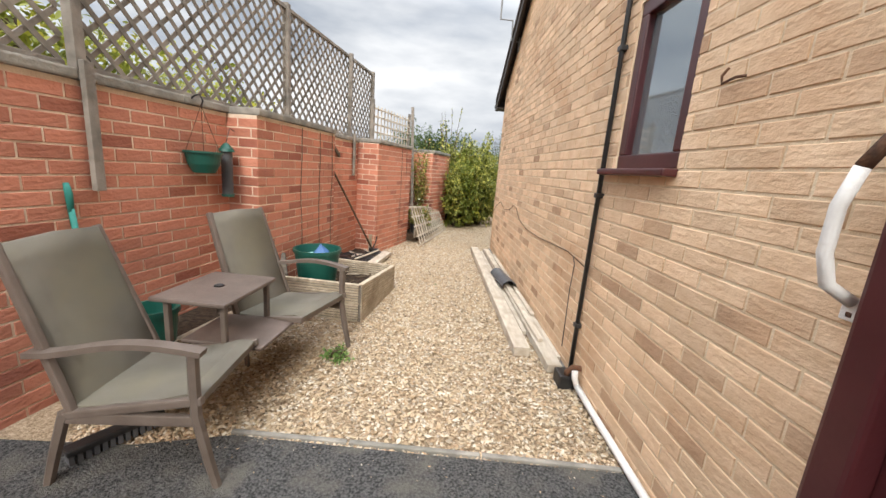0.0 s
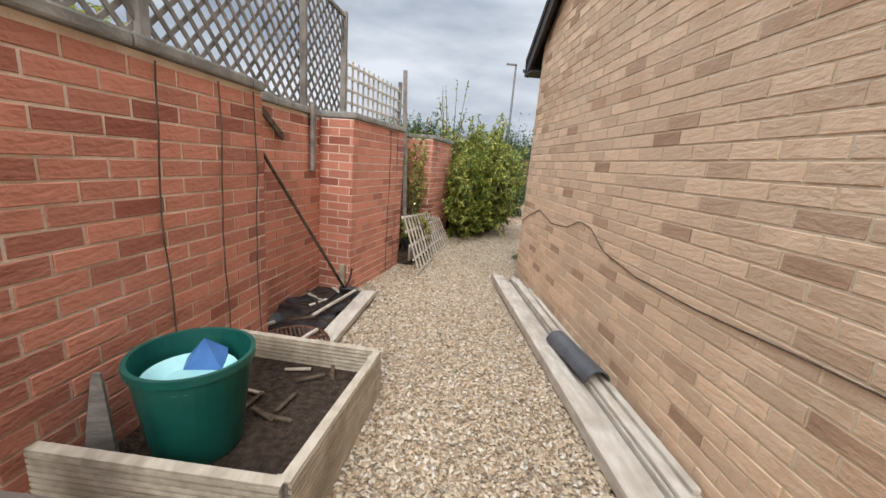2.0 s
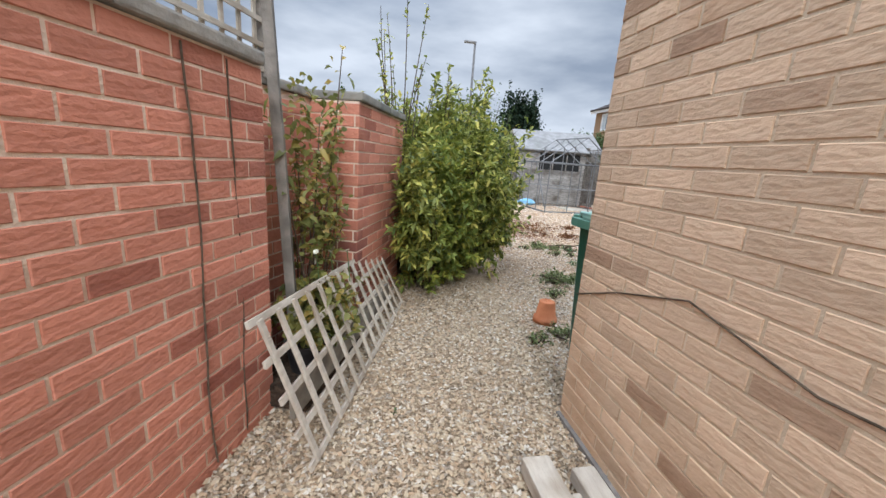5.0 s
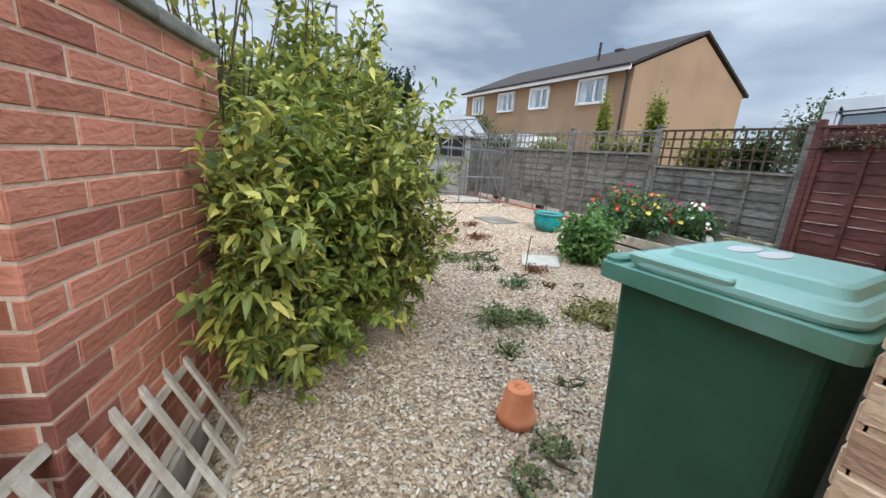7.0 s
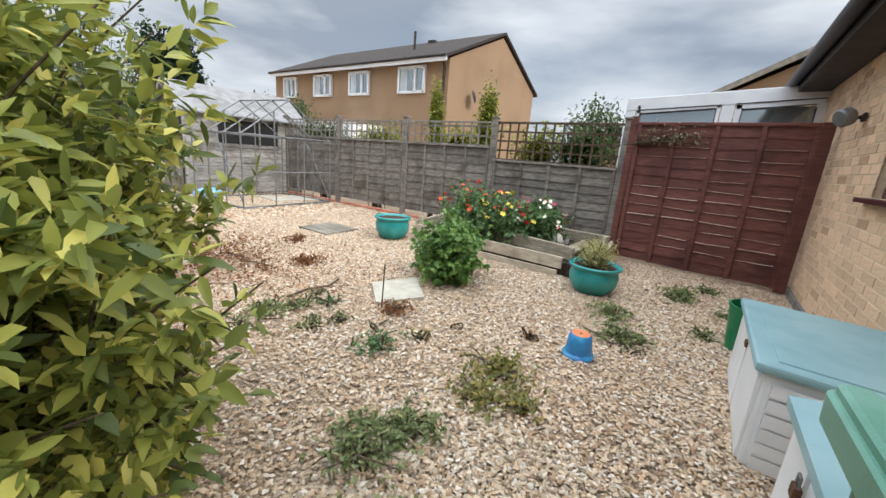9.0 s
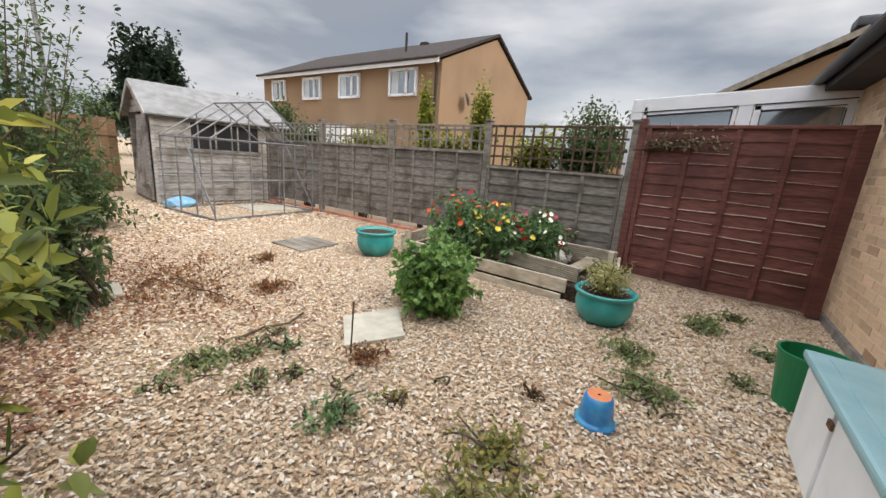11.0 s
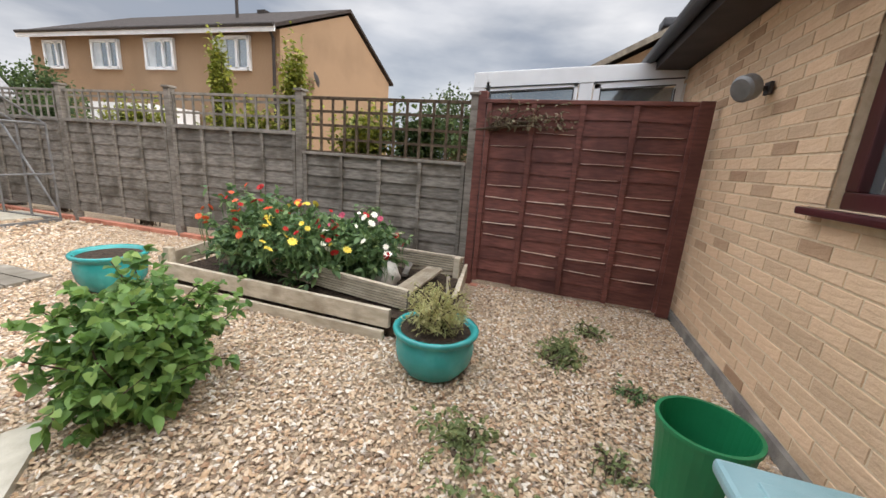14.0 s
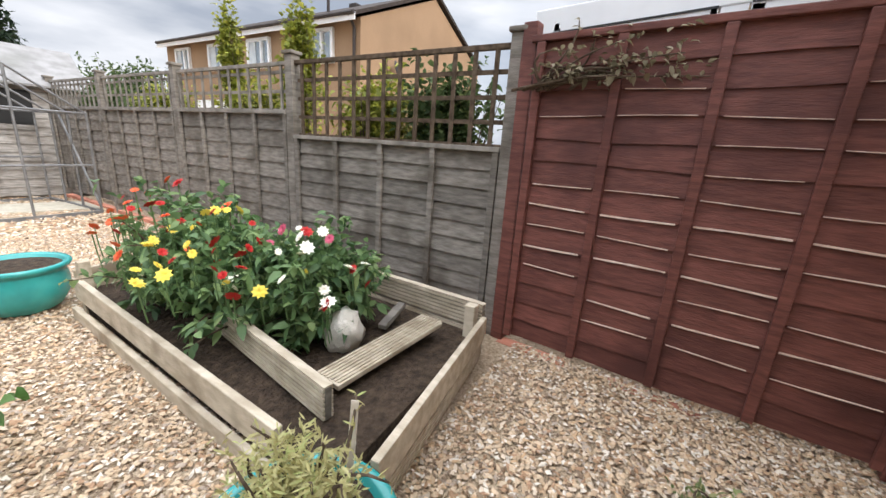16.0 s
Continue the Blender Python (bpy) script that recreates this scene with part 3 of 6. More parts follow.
part("fascia", b, M["soffit"], roof)
b = Buf()
prof = [(0.06 * math.cos(a), -0.055 * math.sin(a)) for a in np.linspace(0, math.pi, 9)]
for (a0, c0), (a1, c1) in zip(prof, prof[1:]):
    b.add([(0.9, 7.02 + a0, 2.46 + c0), (8.2, 7.02 + a0, 2.46 + c0), (8.2, 7.02 + a1, 2.46 + c1), (0.9, 7.02 + a1, 2.46 + c1)], [(0, 1, 2, 3)])
part("gutter", b, M["black"], roof, "black half-round gutter", True)


def window(name, label, along, lo, hi, z0, z1, face, mullions=(), reveal=0.05):
    """A maroon window in the gable wall ('y') or in the back wall ('x')."""
    w = thing(name, label, "window", kind="structure")
    put = (lambda u, d, z: (HX + d, u, z)) if along == "y" else (lambda u, d, z: (u, HY - d, z))
    b, t = Buf(), 0.075
    mid = reveal + 0.03
    for (u0, za), (u1, zb) in (((lo, z0 + t / 2), (hi, z0 + t / 2)), ((lo, z1 - t / 2), (hi, z1 - t / 2)), ((lo + t / 2, z0 + t), (lo + t / 2, z1 - t)), ((hi - t / 2, z0 + t), (hi - t / 2, z1 - t))):
        p, q = Vector(put(u0, mid, za)), Vector(put(u1, mid, zb))
        b.beam(p, q, 0.07 if za == zb else t, t if za == zb else 0.07, 0.008) if za == zb else b.box((p + q) / 2, (0.07, t, zb - za) if along == "y" else (t, 0.07, zb - za), None, 0.008)
    for u in mullions:
        b.box(put(u, mid, (z0 + z1) / 2), (0.07, 0.09, z1 - z0 - 2 * t) if along == "y" else (0.09, 0.07, z1 - z0 - 2 * t), None, 0.008)
    part("window_frame", b, M["maroon"], w)
    cuts = [lo + t, *[v for u in mullions for v in (u - 0.045, u + 0.045)], hi - t]
    for a, e in zip(cuts[::2], cuts[1::2]):
        part("pane", Buf().box(put((a + e) / 2, mid + 0.01, (z0 + z1) / 2), (0.012, e - a, z1 - z0 - 2 * t) if along == "y" else (e - a, 0.012, z1 - z0 - 2 * t)), M["glass"], w)
    s = Buf().box(put((lo + hi) / 2 + (0.035 if along == "y" else 0), 0.015, z0 - 0.02), (0.17, hi - lo + 0.10, 0.035) if along == "y" else (hi - lo + 0.16, 0.17, 0.035), None, 0.01)
    part("window_sill", s, M["maroon"], w, "glossy maroon projecting sill")
    return w


window("window_1", "maroon plastic window with obscured pane and sill", "y", WIN1[0], WIN1[1], WIN1[2], WIN1[3], HX, (), 0.012)
window("window_2", "wide maroon plastic window in the garden wall", "x", WIN2[0], WIN2[1], WIN2[2], WIN2[3], HY, (4.12,))

door = thing("door_1", "dark maroon plastic back door in its frame", "door", kind="structure")
b = Buf().box((HX + 0.02, 0.755, 0.98), (0.14, 0.09, 2.14), None, 0.012).box((HX + 0.02, -0.055, 0.98), (0.14, 0.09, 2.14), None, 0.012).box((HX + 0.02, 0.35, 2.01), (0.139, 0.72, 0.08), None, 0.01)
part("door_frame", b, M["maroon"], door)
part("door_leaf", Buf().box((HX + 0.04, 0.35, 0.95), (0.05, 0.72, 2.06), None, 0.006), M["maroon"], door)

# ---------- red garden wall, set out in stepped lengths ----------
RT = 1.56


def red_wall(name, p0, p1, depth, z0, near, budget, ends=(), label="red brick garden wall with rough grey capping"):
    p0, p1 = Vector((*p0, 0)), Vector((*p1, 0))
    d = (p1 - p0).normalized()
    n = Vector((-d.y, d.x, 0))
    b = Buf()
    q = [p0 + n * 0.0, p1 + n * 0.0, p1 + n * depth, p0 + n * depth]
    b.prism([(v.x, v.y) for v in q], RT + 0.25, at=-0.25)
    w = solid(name, b, M["mortar_red"], label, "wall", kind="structure")
    brick_face(w, p0[:2], p1[:2], z0, RT, M["red"], near=near, budget=budget)
    for side, length in ends:
        if side == "start":
            brick_face(w, (p0 + n * length)[:2], (p0)[:2], z0, RT, M["red"], near=(0, 1, 0, 1.6), budget=40)
    c = Buf()
    k, at = 0, 0.0
    total = (p1 - p0).length
    while at < total - 0.02:
        e = min(total, at + random.uniform(0.5, 0.8))
        c.beam(p0 + d * at + n * (depth / 2 - 0.01) + Vector((0, 0, RT + 0.03 + random.uniform(-0.004, 0.004))), p0 + d * (e - 0.004) + n * (depth / 2 - 0.01) + Vector((0, 0, RT + 0.03)), depth + 0.03, 0.055, 0.012)
        at = e
    part("capping", c, M["coping"], w, "rough grey mortar capping")
    return w


A0 = (-2.32, -0.55)
C1 = (-1.19, 5.95)
red_wall("wall_garden_1", A0, (-1.685, 3.25), 0.23, -0.12, (1.6, 4.0, 0.2, 1.5), 200)
red_wall("wall_garden_2", (-1.45, 3.08), (-1.22, 4.47), 0.26, -0.12, (0.1, 1.5, 0.1, 1.5), 100, [("start", 0.27)])
red_wall("wall_garden_3", (-1.47, 4.47), C1, 0.23, -0.12, (0, 1.4, 0.2, 1.5), 40)
red_wall("wall_garden_4", (-0.90, 5.64), (-0.507, 6.81), 0.34, -0.10, (0, 1.3, 0, 1.6), 100, [("start", 0.36)])
red_wall("wall_garden_5", (-0.84, 6.80), (-0.44, 7.72), 0.2, -0.06, None, 0)
red_wall("wall_garden_6", (-0.14, 7.58), (0.21, 8.66), 0.34, -0.03, (0, 1.2, 0, 1.6), 100, [("start", 0.36)])
red_wall("wall_garden_7", (0.02, 8.7), (1.4, 14.5), 0.23, -0.0, None, 0)
red_wall("wall_garden_8", (1.4, 14.5), (2.6, 21.0), 0.23, -0.0, None, 0)
b = Buf().beam((-1.3, -3.0, 0.8), (7.5, -4.3, 0.8), 0.2, 2.0).beam((-2.4, -0.5, 0.8), (-2.9, -3.1, 0.8), 0.2, 2.0).beam((-2.9, -3.1, 0.8), (1.0, -3.2, 0.8), 0.2, 2.0)
solid("wall_behind", b, M["mortar_red"], "plain wall closing the passage behind", "wall", kind="structure")


# ---------- trellis on the wall ----------
def lattice(p0, p1, z0, z1, pitch, w, t, diag, parent, mat, name="slat"):
    """Crossed laths between two posts, each lath a part."""
    p0, p1 = Vector((*p0, 0)), Vector((*p1, 0))
    d = p1 - p0
    L, H = d.length, z1 - z0
    d.normalize()
    n = Vector((-d.y, d.x, 0))
    at = lambda u, z, k=0.0: p0 + d * u + n * k + Vector((0, 0, z0 + z))
    segs = []
    if diag:
        for s in (1, -1):
            c = -H
            while c < L:
                u0, u1 = max(c, 0), min(c + H, L)
                if u1 - u0 > 0.04:
                    za, zb = u0 - c, u1 - c
                    segs.append((at(u0, za if s > 0 else H - za, s * t / 2), at(u1, zb if s > 0 else H - zb, s * t / 2)))
                c += pitch * 1.414
    else:
        u = pitch / 2
        while u < L:
            segs.append((at(u, 0, t / 2), at(u, H, t / 2)))
            u += pitch
        z = 0.0
        while z < H + 0.01:
            segs.append((at(0, z, -t / 2), at(L, z, -t / 2)))
            z += pitch
    for p, q in segs:
        part(name, Buf().beam(p, q, t, w, 0, n.cross((q - p).normalized())), mat, parent)


def tl(y):
    return -1.285 + 0.167 * (y - 5.95)


LT, LB = 2.66, 1.64
bays = [(-0.9, 2.06), (2.12, 4.05), (4.1, 6.5)]
for k, (y0, y1) in enumerate(bays):
    tr = thing("trellis", "weathered grey diagonal lattice trellis above the brick wall", "trellis", group="trellis panels on the wall")
    lattice((tl(y0), y0), (tl(y1), y1), LB, LT, 0.092, 0.026, 0.009, True, tr, M["lattice"])
    for z in (LT + 0.012, LB - 0.01):
        part("rail", Buf().beam((tl(y0), y0, z), (tl(y1), y1, z), 0.035, 0.035, 0.004), M["lattice"], tr)
for y, z0 in ((2.09, 1.0), (4.07, 1.63), (5.55, 1.08), (6.55, 1.63)):
    x = tl(y) + (0.035 if z0 > 1.5 else 0.075)
    b = Buf().box((x - (0.04 if z0 > 1.5 else 0.0), y, (1.6 + LT) / 2 + 0.02), (0.06, 0.07, LT - 1.52), None, 0.006)
    if z0 < 1.5:
        b = Buf().box((tl(y) + (0.085 if y < 3 else 0.12), y, (z0 + 1.66) / 2), (0.03, 0.06, 1.66 - z0), None, 0.005).box((tl(y) + 0.04, y, (1.6 + LT) / 2 + 0.02), (0.05, 0.06, LT - 1.55), None, 0.005)
    solid("trellis_post", b, M["lattice"], "weathered grey timber post holding the wall trellis", "post", group="trellis posts")
tr = thing("trellis", "bleached square-grid trellis on the brick wall", "trellis")
lattice((-1.06, 5.95), (-0.62, 7.25), 1.63, 2.14, 0.115, 0.024, 0.01, False, tr, M["planks"])
for x, y in ((-1.06, 5.93), (-0.62, 7.27)):
    part("post", Buf().box((x, y, 1.9), (0.05, 0.05, 0.62), None, 0.005), M["lattice"], tr)


# ---------- passage: seat, planter, pots, planks ----------
def love_seat():
    """Two sling chairs joined by a small table; x runs along the seat, y to its back."""
    s = thing("garden_love_seat", "taupe fabric double garden chair with brown metal frame and joined table", "garden seat", (-0.854, 1.287, -0.085))
    W, D, SH = 0.54, 0.56, 0.415
    place = [pose(0, 0, 0, 0, 0, 93), pose(0.09, 0.815, 0, 0, 0, 74)]
    mid = pose(-0.02, 0.0, 0, 0, 0, 85)
    for k in (0, 1):
        x0, x1 = 0.0, W
        before = set(s.children)
        b = Buf()
        n = 9
        vs, fs = [], []
        for t in (0.0, 0.012):
            for i in range(n):
                u = i / (n - 1)
                y, z = 0.0 + u * 0.50, SH + 0.02 - 0.085 * u + 0.02 * math.sin(math.pi * u) * -1 - (0.025 * (1 - u / 0.12) if u < 0.12 else 0)
                for x in (x0 + 0.03, x1 - 0.03):
                    vs.append((x, y, z - t))
        for t in (0, 2 * n):
            fs += [(t + 2 * i, t + 2 * i + 1, t + 2 * i + 3, t + 2 * i + 2) for i in range(n - 1)]
        for i in range(n - 1):
            for e in (0, 1):
                fs.append((2 * i + e, 2 * i + 2 + e, 2 * n + 2 * i + 2 + e, 2 * n + 2 * i + e))
        fs += [(0, 1, 2 * n + 1, 2 * n), (2 * n - 2, 2 * n - 1, 4 * n - 1, 4 * n - 2)]
        part("seat", b.add(vs, fs), M["fabric"], s, smooth=False)
        b = Buf()
        vs, fs = [], []
        for t in (0.0, 0.014):
            for i in range(n):
                u = i / (n - 1)
                y, z = 0.47 + 0.20 * u + t, SH - 0.07 + 0.62 * u
                w = (W / 2 - 0.03) - 0.035 * u
                for x in ((x0 + x1) / 2 - w, (x0 + x1) / 2, (x0 + x1) / 2 + w):
                    vs.append((x, y + (0.03 * math.sin(math.pi * u) if abs(x - (x0 + x1) / 2) < 0.01 else 0.0), z + (0.012 if abs(x - (x0 + x1) / 2) < 0.01 and i == n - 1 else 0)))
        for t in (0, 3 * n):
            fs += [(t + 3 * i + e, t + 3 * i + 1 + e, t + 3 * i + 4 + e, t + 3 * i + 3 + e) for i in range(n - 1) for e in (0, 1)]
        fs += [(3 * n - 3, 3 * n - 2, 6 * n - 2, 6 * n - 3), (3 * n - 2, 3 * n - 1, 6 * n - 1, 6 * n - 2)]
        fs += [(3 * i + e, 3 * i + 3 + e, 3 * n + 3 * i + 3 + e, 3 * n + 3 * i + e) for i in range(n - 1) for e in (0, 2)]
        part("backrest", b.add(vs, fs), M["fabric"], s, smooth=True)
        for x in (x0 + 0.02, x1 - 0.02):
            outer = (x < 0.1) == (k == 0)
            part("back_post", Buf().beam((x, 0.46, SH - 0.12), (x + (0.035 if x < (x0 + x1) / 2 else -0.035), 0.69, SH + 0.555), 0.028, 0.034, 0.008), M["frame"], s)
            part("side_rail", Buf().beam((x, -0.01, SH - 0.015), (x, 0.50, SH - 0.095), 0.03, 0.035, 0.008), M["frame"], s)
            if outer:
                part("front_leg", Buf().tube([(x, -0.045, 0), (x, -0.015, 0.14), (x, 0.02, 0.33), (x, 0.02, 0.60)], [0.019, 0.021, 0.022, 0.022], 6), M["frame"], s)
                part("rear_leg", Buf().tube([(x, 0.60, 0), (x, 0.56, 0.14), (x, 0.50, 0.33)], [0.019, 0.021, 0.022], 6), M["frame"], s)
                pts = [(x, -0.02 + 0.62 * u, 0.60 + 0.035 * math.sin(math.pi * min(1, u * 1.2)) - 0.03 * u) for u in np.linspace(0, 1, 9)]
                b = Buf()
                for p, q in zip(pts, pts[1:]):
                    b.beam(p, q, 0.05, 0.022)
                part("armrest", b, M["frame"], s)
                part("stretcher", Buf().beam((x, 0.02, 0.31), (x, 0.50, 0.31), 0.026, 0.045, 0.006), M["frame"], s)
            else:
                part("inner_leg", Buf().tube([(x, 0.40, 0), (x, 0.42, 0.2), (x, 0.44, 0.33)], [0.017, 0.019, 0.02], 6), M["frame"], s)
        part("front_rail", Buf().beam((x0 + 0.02, 0.02, SH - 0.03), (x1 - 0.02, 0.02, SH - 0.03), 0.03, 0.035, 0.008), M["frame"], s)
        for o in set(s.children) - before:
            o.matrix_basis = place[k]
    before = set(s.children)
    b = Buf().box((0.69, 0.235, 0.365), (0.37, 0.44, 0.022), None, 0.01)
    part("shelf", b, M["tabletop"], s, "brown lower table panel")
    top = part("tabletop", Buf().box((0.69, 0.36, 0.605), (0.50, 0.40, 0.025), None, 0.012), M["tabletop"], s, "brown rectangular tabletop with umbrella hole")
    part("umbrella_hole", Buf().lathe([(0.0, 0), (0.022, 0), (0.026, 0.004), (0.026, 0.0), (0.03, 0)], 16, (0.69, 0.36, 0.6185)), M["black"], top)
    for x in (0.49, 0.89):
        for y in (0.20, 0.50):
            part("table_leg", Buf().box((x, y, 0.48), (0.028, 0.028, 0.235), None, 0.006), M["frame"], s)
    for o in set(s.children) - before:
        o.matrix_basis = mid
    return s


love_seat()


def board(name, p, q, h, w, parent, mat, grooves=0, label=""):
    """A board on edge from p to q, h high, w thick; grooves are raised ribs along both faces."""
    # grooved boards take a darker core colour as painted shade between the ribs
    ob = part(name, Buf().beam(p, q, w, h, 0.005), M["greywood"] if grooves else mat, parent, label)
    p, q = Vector(p), Vector(q)
    d = (q - p).normalized()
    n = Vector((-d.y, d.x, 0))
    b = Buf()
    for k in range(grooves):
        z = -h / 2 + h * (k + 0.5) / grooves
        for s in (-1, 1):
            off = n * s * (w / 2 + 0.003) + Vector((0, 0, z))
            b.beam(p + off + d * 0.004, q + off - d * 0.004, 0.012, h / grooves * 0.62)
    if grooves:
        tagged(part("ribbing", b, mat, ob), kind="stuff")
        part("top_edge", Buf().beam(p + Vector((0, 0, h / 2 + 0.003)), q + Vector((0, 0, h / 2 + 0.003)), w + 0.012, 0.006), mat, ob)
    return ob


def planter():
    t = thing("wooden_planter", "weathered grooved decking-board planter half filled with soil", "planter", (-0.60, 3.05, -0.085), 0)
    c = [(0, 0), (0.17, 0.96), (-0.68, 1.12), (-0.88, 0.12)]
    for k in range(4):
        p, q = (Vector((*c[i], -0.065 if i in (1, 2) else 0.0)) for i in (k, (k + 1) % 4))
        for row in range(2):
            board("board", p + Vector((0, 0, 0.085 + 0.166 * row)), q + Vector((0, 0, 0.085 + 0.166 * row)), 0.162, 0.028, t, M["palewood"], 7)
    for k in range(4):
        v = Vector((*c[k], 0)) * 0.94 + Vector((-0.02, 0.04, 0.09 if k in (1, 2) else 0.15))
        part("corner_post", Buf().box(v, (0.05, 0.05, 0.31), None, 0.005), M["palewood"], t)
    b = Buf().prism([(x * 0.97 - 0.01, y * 0.97 + 0.02) for x, y in c], 0.13, at=0.0)
    part("soil", b, M["soil"], t)
    for k in range(10):
        x, y, a = random.uniform(-0.65, 0.05), random.uniform(0.45, 0.95), random.uniform(0, 3)
        part("bark_strip", Buf().beam((x, y, 0.142), (x + 0.14 * math.cos(a), y + 0.14 * math.sin(a), 0.15), 0.02, 0.008), random.choice([M["bark"], M["palewood"]]), t)
    return t


planter()


def bucket(name, label, at, r0, r1, h, mat, handle=False):
    t = thing(name, label, "bucket", at)
    prof = [(0.0, 0.0), (r0, 0.0), (r0 + 0.006, 0.01), (r1, h - 0.03), (r1 + 0.012, h - 0.03), (r1 + 0.012, h), (r1 - 0.004, h), (r1 - 0.008, h - 0.03), (r0 - 0.008, 0.015), (0.0, 0.014)]
    part("body", Buf().lathe(prof, 36), mat, t, smooth=False)
    if handle:
        part("handle", Buf().tube([((r1 + 0.01) * math.cos(a), 0.02 * math.sin(a) - 0.01, h - 0.02 + 0.05 * math.sin(a)) for a in np.linspace(0, math.pi, 9)], 0.004, 6), M["galv"], t)
    return t


bucket("green_tub", "dark green round plastic tub standing in the planter", (-1.08, 3.44, 0.045), 0.15, 0.205, 0.41, M["green"])
b = Buf().lathe([(0.0, 0.0), (0.10, 0.0), (0.155, 0.03), (0.16, 0.03), (0.105, -0.008), (0, -0.008)], 28)
solid("plastic_lid", b, M["paleteal"], "pale turquoise plastic lid lying in the green tub", "lid", (-1.07, 3.40, 0.36), smooth=False)
b = Buf().add([(-0.09, -0.02, 0), (0.1, 0.0, 0.02), (0.06, 0.1, 0.10), (-0.05, 0.11, 0.12), (0.0, 0.04, 0.17), (-0.1, 0.06, 0.05)], [(0, 1, 4), (1, 2, 4), (2, 3, 4), (3, 5, 4), (5, 0, 4), (0, 5, 3, 2, 1)])
solid("blue_bag", b, M["darkblue"], "crumpled blue plastic bag sticking out of the tub", "bag", (-1.07, 3.46, 0.31))
bucket("green_pot", "dark green plastic plant pot standing in the low planter", (-1.56, 2.02, 0.095), 0.09, 0.12, 0.28, M["green"])
lp = thing("low_planter", "low grooved decking-board planter behind the seat", "planter", (0, 0, 0))
board("board", (-1.50, 1.88, 0.04), (-1.30, 2.92, 0.04), 0.24, 0.028, lp, M["palewood"], 9)
board("end_board", (-1.515, 1.87, 0.04), (-1.86, 1.93, 0.04), 0.24, 0.028, lp, M["palewood"], 9)
part("soil", Buf().prism([(-1.50, 1.90), (-1.31, 2.90), (-1.70, 2.98), (-1.86, 1.96)], 0.2, at=-0.10), M["soil"], lp)
b = Buf().add([(0, 0, 0), (0.11, 0.02, 0), (0.06, 0.05, 0.36), (0.03, 0.05, 0.36), (0, 0.01, 0), (0.11, 0.035, 0), (0.06, 0.06, 0.36), (0.03, 0.06, 0.36)], [(0, 1, 2, 3), (4, 5, 6, 7), (0, 1, 5, 4), (1, 2, 6, 5), (2, 3, 7, 6), (3, 0, 4, 7)])
solid("grey_offcut", b, M["greywood"], "grey splintered timber offcut leaning on the wall", "timber", (-1.40, 3.28, 0.05))

# broom head lying under the seat
br = thing("broom", "black-bristled broom head lying under the seat", "broom", (-1.38, 1.52, -0.075), 58)
part("head", Buf().box((0, 0, 0.055), (0.36, 0.07, 0.03), None, 0.01), M["black"], br)
for k in range(13):
    part("bristles", Buf().box((-0.165 + k * 0.0275, 0, 0.02), (0.018, 0.06, 0.045)), M["lead"], br)
b = Buf().tube([(0, 0, 0), (0.02, -0.06, 0.55), (0.03, -0.09, 1.0)], 0.014, 8).tube([(0.03, -0.09, 0.98), (0.03, -0.092, 1.08), (0.035, -0.095, 1.13)], [0.014, 0.017, 0.012], 8)
solid("garden_tool", b, M["tealpole"], "teal painted tool handle leaning on the brick wall", "garden tool", (-1.80, 2.0, -0.085), -80, smooth=True)

# hanging basket pot and feeder on the wall
hp = thing("hanging_pot", "dark green plastic hanging pot on wires from a hook", "hanging pot", (-1.68, 2.76, 1.105))
part("bowl", Buf().lathe([(0, 0), (0.07, 0), (0.10, 0.06), (0.115, 0.135), (0.125, 0.135), (0.125, 0.15), (0.11, 0.15), (0.09, 0.06), (0.0, 0.02)], 28), M["green"], hp, smooth=False)
for k in range(3):
    a = k * 2.09
    part("wire", Buf().tube([(0.115 * math.cos(a), 0.115 * math.sin(a), 0.15), (0, 0, 0.46)], 0.0022, 5), M["rust"], hp)
part("hook", Buf().tube([(0, 0, 0.45), (0.015, 0, 0.49), (-0.005, 0, 0.53), (-0.04, 0, 0.52), (-0.10, 0, 0.47)], 0.006, 6), M["black"], hp)
fd = thing("bird_feeder", "grey mesh tube bird feeder with green cap hanging on the wall", "bird feeder", (-1.635, 2.975, 0.925))
part("tube", Buf().lathe([(0, 0.02), (0.04, 0.02), (0.04, 0.34), (0, 0.34)], 20), M["lead"], fd)
part("cap", Buf().lathe([(0.058, 0.34), (0.05, 0.36), (0.018, 0.40), (0, 0.41)], 20), M["green"], fd)
part("base", Buf().lathe([(0, 0), (0.045, 0), (0.045, 0.02), (0, 0.02)], 20), M["green"], fd)
part("wire", Buf().tube([(0, 0, 0.41), (0.005, 0.02, 0.47), (0.0, 0.06, 0.52), (0.0, 0.12, 0.50)], 0.003, 5), M["black"], fd)

# soil bed with edging plank, rake and scattered scrap
b = Buf()
b.prism([(-1.4, 4.5), (-0.9, 4.45), (-0.74, 5.5), (-1.2, 5.62)], 0.07, at=-0.10)
solid("soil_bed", b, M["soil"], "dark bare soil bed at the foot of the wall", "soil bed")
solid("edging_plank", Buf().beam((-0.86, 4.42, -0.04), (-0.69, 5.52, -0.03), 0.13, 0.05, 0.006), M["planks"], "bleached plank edging the soil bed", "plank")
gl = thing("barbecue_grill", "round rusty cooking grid lying on the soil", "grill", (-1.03, 4.40, 0.012), 24)
R_ = 0.225
for k in range(15):
    u = -0.196 + 0.028 * k
    r = math.sqrt(R_ ** 2 - u * u)
    part("bar", Buf().beam((u, -r, 0.0), (u, r, 0.0), 0.012, 0.008), M["rust"], gl)
